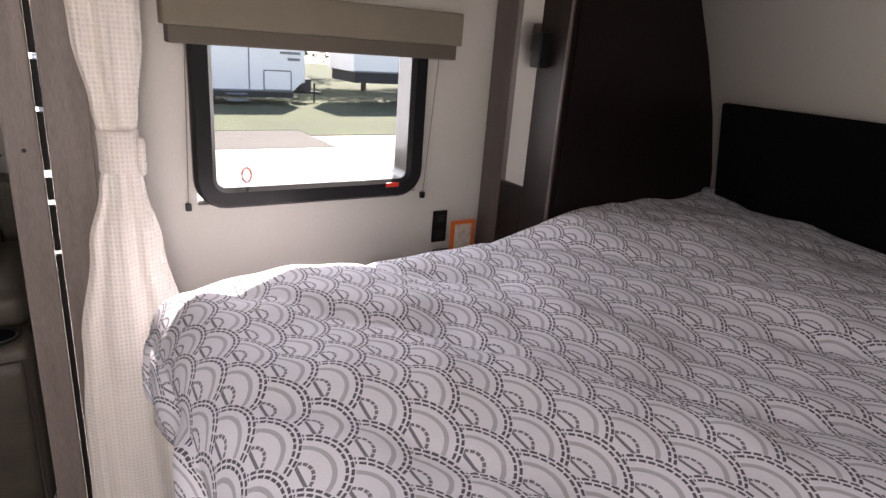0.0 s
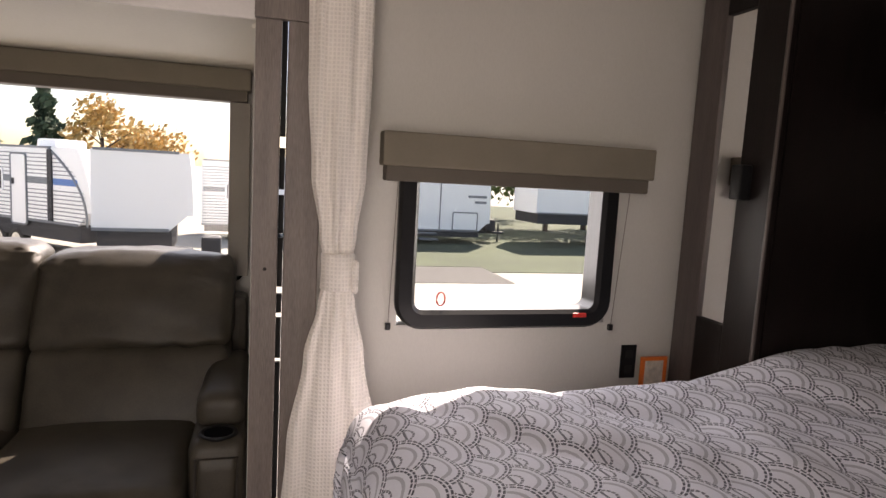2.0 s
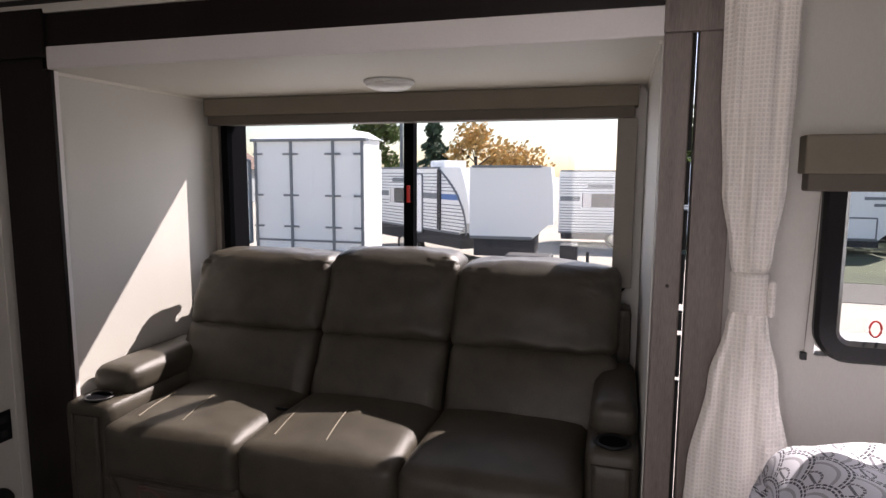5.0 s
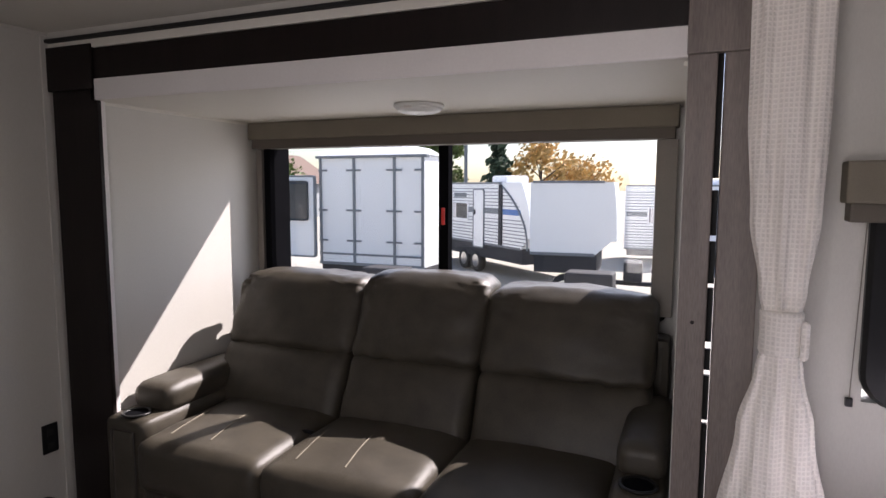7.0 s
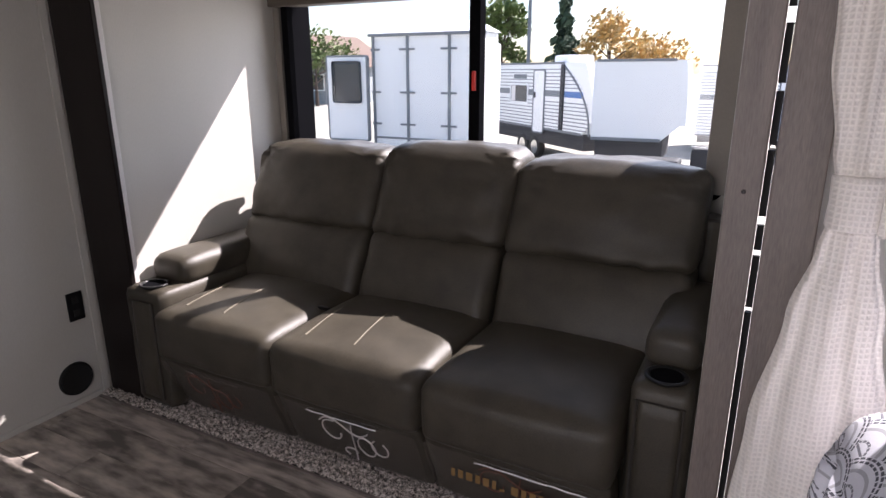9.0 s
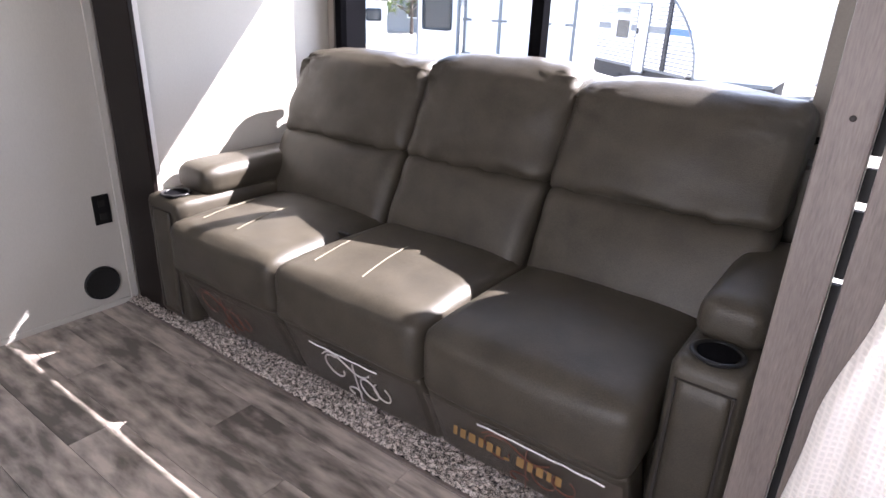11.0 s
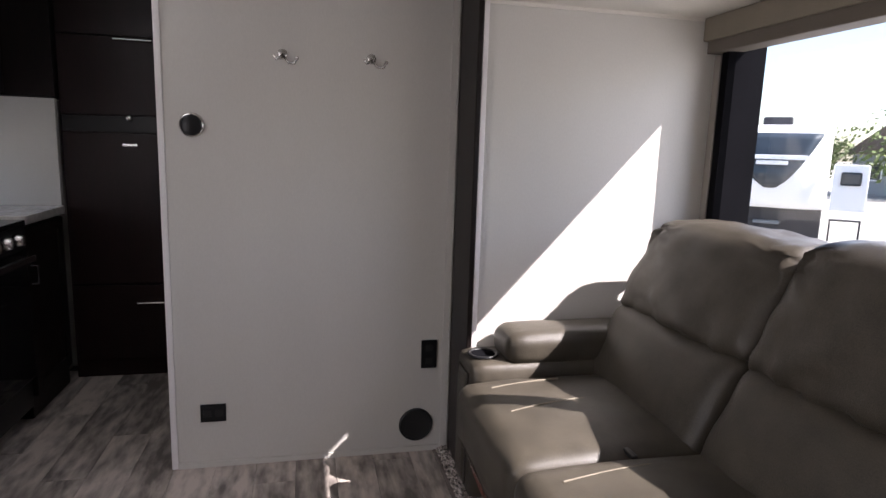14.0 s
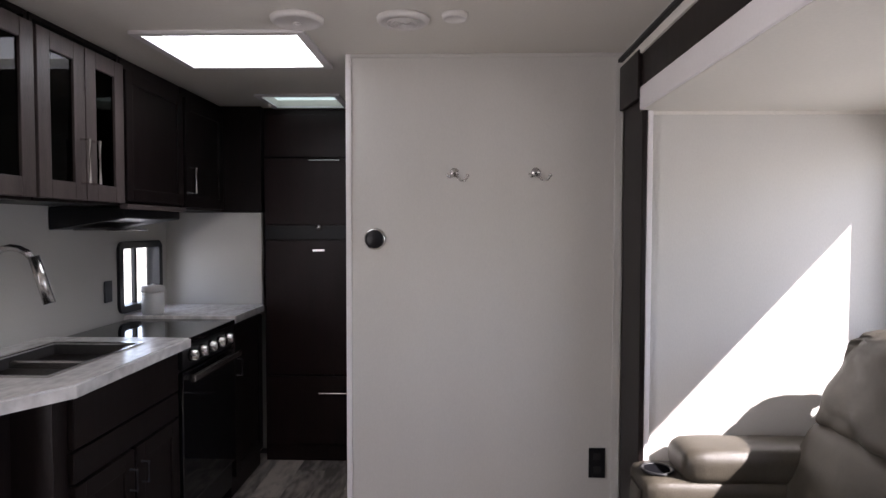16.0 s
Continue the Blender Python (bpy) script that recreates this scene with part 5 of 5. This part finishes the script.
for k, (x, y) in enumerate(((-6.3, 12.4), (-2.0, 13.4))):
    pc = thing("propane_box", (x, y, GZ), "dark tank cover on a trailer hitch", "tank cover", "tank covers")
    part("cover", box(x - 0.5, y - 0.3, GZ + 0.5, x + 0.5, y + 0.3, GZ + 1.05, 0.06), M_RVDARK, pc)
    part("stand", cyl((x, y, GZ - 0.1), (x, y, GZ + 0.55), 0.08, 8), M_RVDARK, pc)

# nose of another fifth wheel
fw = thing("fifth_wheel_trailer", (-13.2, 13.0, GZ), "white fifth-wheel nose with a dark shield-shaped window panel", "fifth-wheel trailer", "trailers on the lot")


def nose_cap():
    bm = bmesh.new()
    rows = []
    for j in range(13):
        z = 0.85 + 2.05 * j / 12
        bulge = 0.5 * math.sin(math.pi * min(1, 0.2 + 0.8 * j / 12))
        rows.append([bm.verts.new((-1.25 + 2.5 * i / 12, -bulge * (1 - (i / 6 - 1) ** 4), z)) for i in range(13)])
    back = [[bm.verts.new((v.co.x, 4.0, v.co.z)) for v in r] for r in rows]
    for a, b in zip(rows, rows[1:]):
        for i in range(12):
            bm.faces.new((a[i], a[i + 1], b[i + 1], b[i]))
    for a, b in zip(back, back[1:]):
        for i in range(12):
            bm.faces.new((a[i], a[i + 1], b[i + 1], b[i]))
    for i in range(12):
        bm.faces.new((rows[0][i], rows[0][i + 1], back[0][i + 1], back[0][i]))
        bm.faces.new((rows[-1][i], rows[-1][i + 1], back[-1][i + 1], back[-1][i]))
        bm.faces.new((rows[i][0], rows[i + 1][0], back[i + 1][0], back[i][0]))
        bm.faces.new((rows[i][-1], rows[i + 1][-1], back[i + 1][-1], back[i][-1]))
    return bm


def shield():
    bm = bmesh.new()
    rows = []
    for j in range(9):
        t = j / 8
        hw = 0.12 + 0.95 * t ** 0.7
        z = 1.35 + 1.35 * t
        bulge = 0.5 * math.sin(math.pi * min(1, 0.2 + 0.8 * (z - 0.85) / 2.05))
        rows.append([bm.verts.new((hw * (i / 4 - 1), -bulge * (1 - (hw * (i / 4 - 1) / 1.25) ** 4) - 0.03, z)) for i in range(9)])
    for a, b in zip(rows, rows[1:]):
        for i in range(8):
            bm.faces.new((a[i], a[i + 1], b[i + 1], b[i]))
    return bm


def place_group(e, m):
    e.matrix_basis = m
    for ch in e.children:
        ch.matrix_parent_inverse = Matrix.Identity(4)
        for g in ch.children:
            g.matrix_parent_inverse = Matrix.Identity(4)


part("nose_cap", nose_cap(), M_RV, fw, soft=True)
sh = part("shield_panel", shield(), M_RVGLASS, fw, "dark glossy shield panel", soft=True)
sh.modifiers.new("thick", "SOLIDIFY").thickness = 0.02
part("emblem", box(-0.75, -0.62, 2.05, 0.75, -0.56, 2.16, 0.02), M_RV, fw, "plain white emblem bar")
part("emblem", box(-0.35, -0.62, 1.92, 0.35, -0.56, 2.02, 0.02), M_RV, fw, "plain white emblem bar")
part("lower_body", box(-1.2, 0.1, -0.35, 1.2, 4.0, 0.86, 0.03), M_RVDARK, fw)
part("hitch_plate", box(-0.3, -0.06, 0.42, 0.3, 0.1, 0.5, 0.02), M_RVGREY, fw)
part("number_plate", box(-0.16, 0.06, 0.1, 0.16, 0.1, 0.26, 0.01), M_RV, fw, "pale number plate")
od = part("open_door", box(1.32, -0.3, 0.87, 2.05, -0.22, 1.98, 0.03), M_RV, fw, "open white door")
part("door_window", box(1.48, -0.32, 1.48, 1.90, -0.295, 1.80, 0.05), M_RVGLASS, od)
part("door_step", boxes((1.35, -0.3, 0.62, 2.0, -0.1, 0.66), (1.35, -0.3, -0.55, 1.39, -0.26, 0.66), (1.96, -0.3, -0.55, 2.0, -0.26, 0.66)), M_RVDARK, fw, "folding entry step")
part("roof_unit", box(-0.35, 0.9, 2.9, 0.35, 1.7, 3.15, 0.06), M_RVDARK, fw, "dark roof unit")
place_group(fw, pose(-13.5, 13.0, GZ + 0.55, 0, 0, 48))

# house far off
hs = thing("house", (-37, 44, GZ), "grey gabled house with a brown shingle roof", "house")
part("wall", box(-41, 44, GZ, -33, 52, GZ + 3.2, 0), M_HOUSE, hs)
bm = bmesh.new()
v = [bm.verts.new(p) for p in ((-41.5, 43.5, GZ + 3.1), (-32.5, 43.5, GZ + 3.1), (-37, 43.5, GZ + 5.9), (-41.5, 52.5, GZ + 3.1), (-32.5, 52.5, GZ + 3.1), (-37, 52.5, GZ + 5.9))]
for f in ((0, 1, 2), (3, 5, 4), (0, 2, 5, 3), (1, 4, 5, 2), (0, 3, 4, 1)):
    bm.faces.new([v[i] for i in f])
part("roof", bm, M_ROOF, hs, "brown shingle roof")
for x in (-39.5, -35.8):
    w = part("window", box(x, 43.94, GZ + 1.2, x + 1.2, 43.99, GZ + 2.4, 0), M_RVGLASS, hs)
    part("window_frame", boxes((x - 0.1, 43.9, GZ + 1.1, x, 43.985, GZ + 2.5), (x + 1.2, 43.9, GZ + 1.1, x + 1.3, 43.985, GZ + 2.5), (x, 43.9, GZ + 2.4, x + 1.2, 43.985, GZ + 2.5), (x, 43.9, GZ + 1.1, x + 1.2, 43.985, GZ + 1.2)), M_RV, w)


def tree(x, y, h, spread, material, label, seed, conifer=False, count=1500):
    rs = random.Random(seed)
    t = thing("tree", (x, y, GZ), label, "tree", "trees behind the lot")
    bm = cyl((x, y, GZ), (x, y, GZ + h * (0.95 if conifer else 0.55)), 0.16 * h / 6, 9, 0.03)
    limbs = []
    for i in range(14):
        a, f = rs.uniform(0, 6.28), rs.uniform(0.3, 0.75)
        b = Vector((x, y, GZ + h * f * 0.7))
        e = b + Vector((math.cos(a) * spread * rs.uniform(.4, .9), math.sin(a) * spread * rs.uniform(.4, .9), h * rs.uniform(0.12, 0.35)))
        limbs.append(e)
        if not conifer:
            cyl(b, e, 0.05 * h / 6, 6, 0.012, bm)
    part("trunk", bm, M_BARK, t)
    vs, fs = [], []
    clumps = [(e, rs.uniform(0.25, 0.5) * spread) for e in limbs] + [(Vector((x, y, GZ + h * rs.uniform(0.6, 0.85))), spread * 0.45) for _ in range(3)]
    for i in range(count):
        if conifer:
            f = rs.random() ** 0.8
            r = spread * (1 - f) * rs.uniform(0.25, 1.0) * (0.75 + 0.25 * math.sin(f * 40))
            a = rs.uniform(0, 6.28)
            p = Vector((x + r * math.cos(a), y + r * math.sin(a), GZ + h * (0.1 + 0.9 * f) - r * 0.2))
        else:
            c, rad = clumps[rs.randrange(len(clumps))]
            d = Vector((rs.gauss(0, 1), rs.gauss(0, 1), rs.gauss(0, 0.8))).normalized() * rad * rs.uniform(0.4, 1.1)
            p = c + d
        s = rs.uniform(0.10, 0.24) * h / 6
        u = Vector((rs.gauss(0, 1), rs.gauss(0, 1), rs.gauss(0, 1))).normalized()
        w = u.orthogonal().normalized()
        q = u.cross(w)
        k = len(vs)
        vs += [p - w * s, p + q * s * 0.55, p + w * s, p - q * s * 0.55]
        fs.append((k, k + 1, k + 2, k + 3))
    me = bpy.data.meshes.new("crown")
    me.from_pydata([tuple(v) for v in vs], [], fs)
    me.materials.append(material)
    cr = new("crown", me)
    cr.parent = t
    cr.matrix_parent_inverse = Matrix.Translation(-t.location)


tree(-33, 41, 6.2, 3.2, M_LEAF, "broad green tree beyond the trailers", 1)
tree(-40, 40, 4.8, 2.6, M_LEAF, "green tree near the grey house", 8)
tree(-17.3, 42, 8.2, 1.8, M_LEAF, "narrow green tree beyond the trailers", 2)
tree(-12.6, 41, 8.4, 2.0, M_SPRUCE, "dark green spruce beyond the trailers", 3, True)
tree(-9.8, 42, 6.9, 2.4, M_AUTUMN, "orange autumn tree beyond the trailers", 4)
tree(-7.2, 44, 5.6, 2.2, M_AUTUMN, "yellow-orange autumn tree beyond the trailers", 5)
tree(21, 34, 8.0, 3.5, M_LEAF, "green tree behind the grass strip", 6)
tree(14, 42, 8.0, 4.0, M_LEAF, "green tree behind the grass strip", 7)
for x, y, h, r, seed in ((8.0, 33, 6.5, 3.2, 21), (11.5, 34, 7.0, 3.4, 22), (15.0, 32, 6.0, 3.2, 23), (18.5, 34, 7.0, 3.5, 24), (4.5, 34, 6.5, 3.0, 25)):
    tree(x, y, h, r, M_LEAF, "dense dark green shrubby tree behind the grass", seed, count=2600)
pl = thing("utility_pole", (-14.6, 40, GZ), "pale utility pole beyond the trailers", "utility pole")
part("pole", cyl((-14.6, 40, GZ), (-14.6, 40, GZ + 11), 0.14, 10, 0.1), M_RVGREY, pl)
# green hedge and a pale fence seen through the kitchen window
tree(-8.5, -10, 6.0, 2.6, M_LEAF, "green tree outside the kitchen window", 11)

# ---- floor planks ----
floor = bpy.data.objects["floor"]
PW, PL = 0.15, 0.92


def plank_mesh(length):
    bm = bmesh.new()
    r = add_box(bm, 0.0007, 0.0007, -0.0055, length - 0.0007, PW - 0.0007, 0.0, 0.0009, 1)
    me = bpy.data.meshes.new("plank")
    bm.to_mesh(me)
    bm.free()
    me.materials.append(M_PLANK)
    return me


FULL = plank_mesh(PL)
for j in range(15):
    y = -0.248 + j * PW
    x = -3.4 - PL * ((j * 0.37) % 1.0)
    width = min(PW, 1.951 - y)
    while x < 0.45:
        ob = new("plank", FULL)
        ob.parent = floor
        ob.location = (x, y, 0.0)
        if width < PW:
            ob.scale.y = width / PW
        x += PL
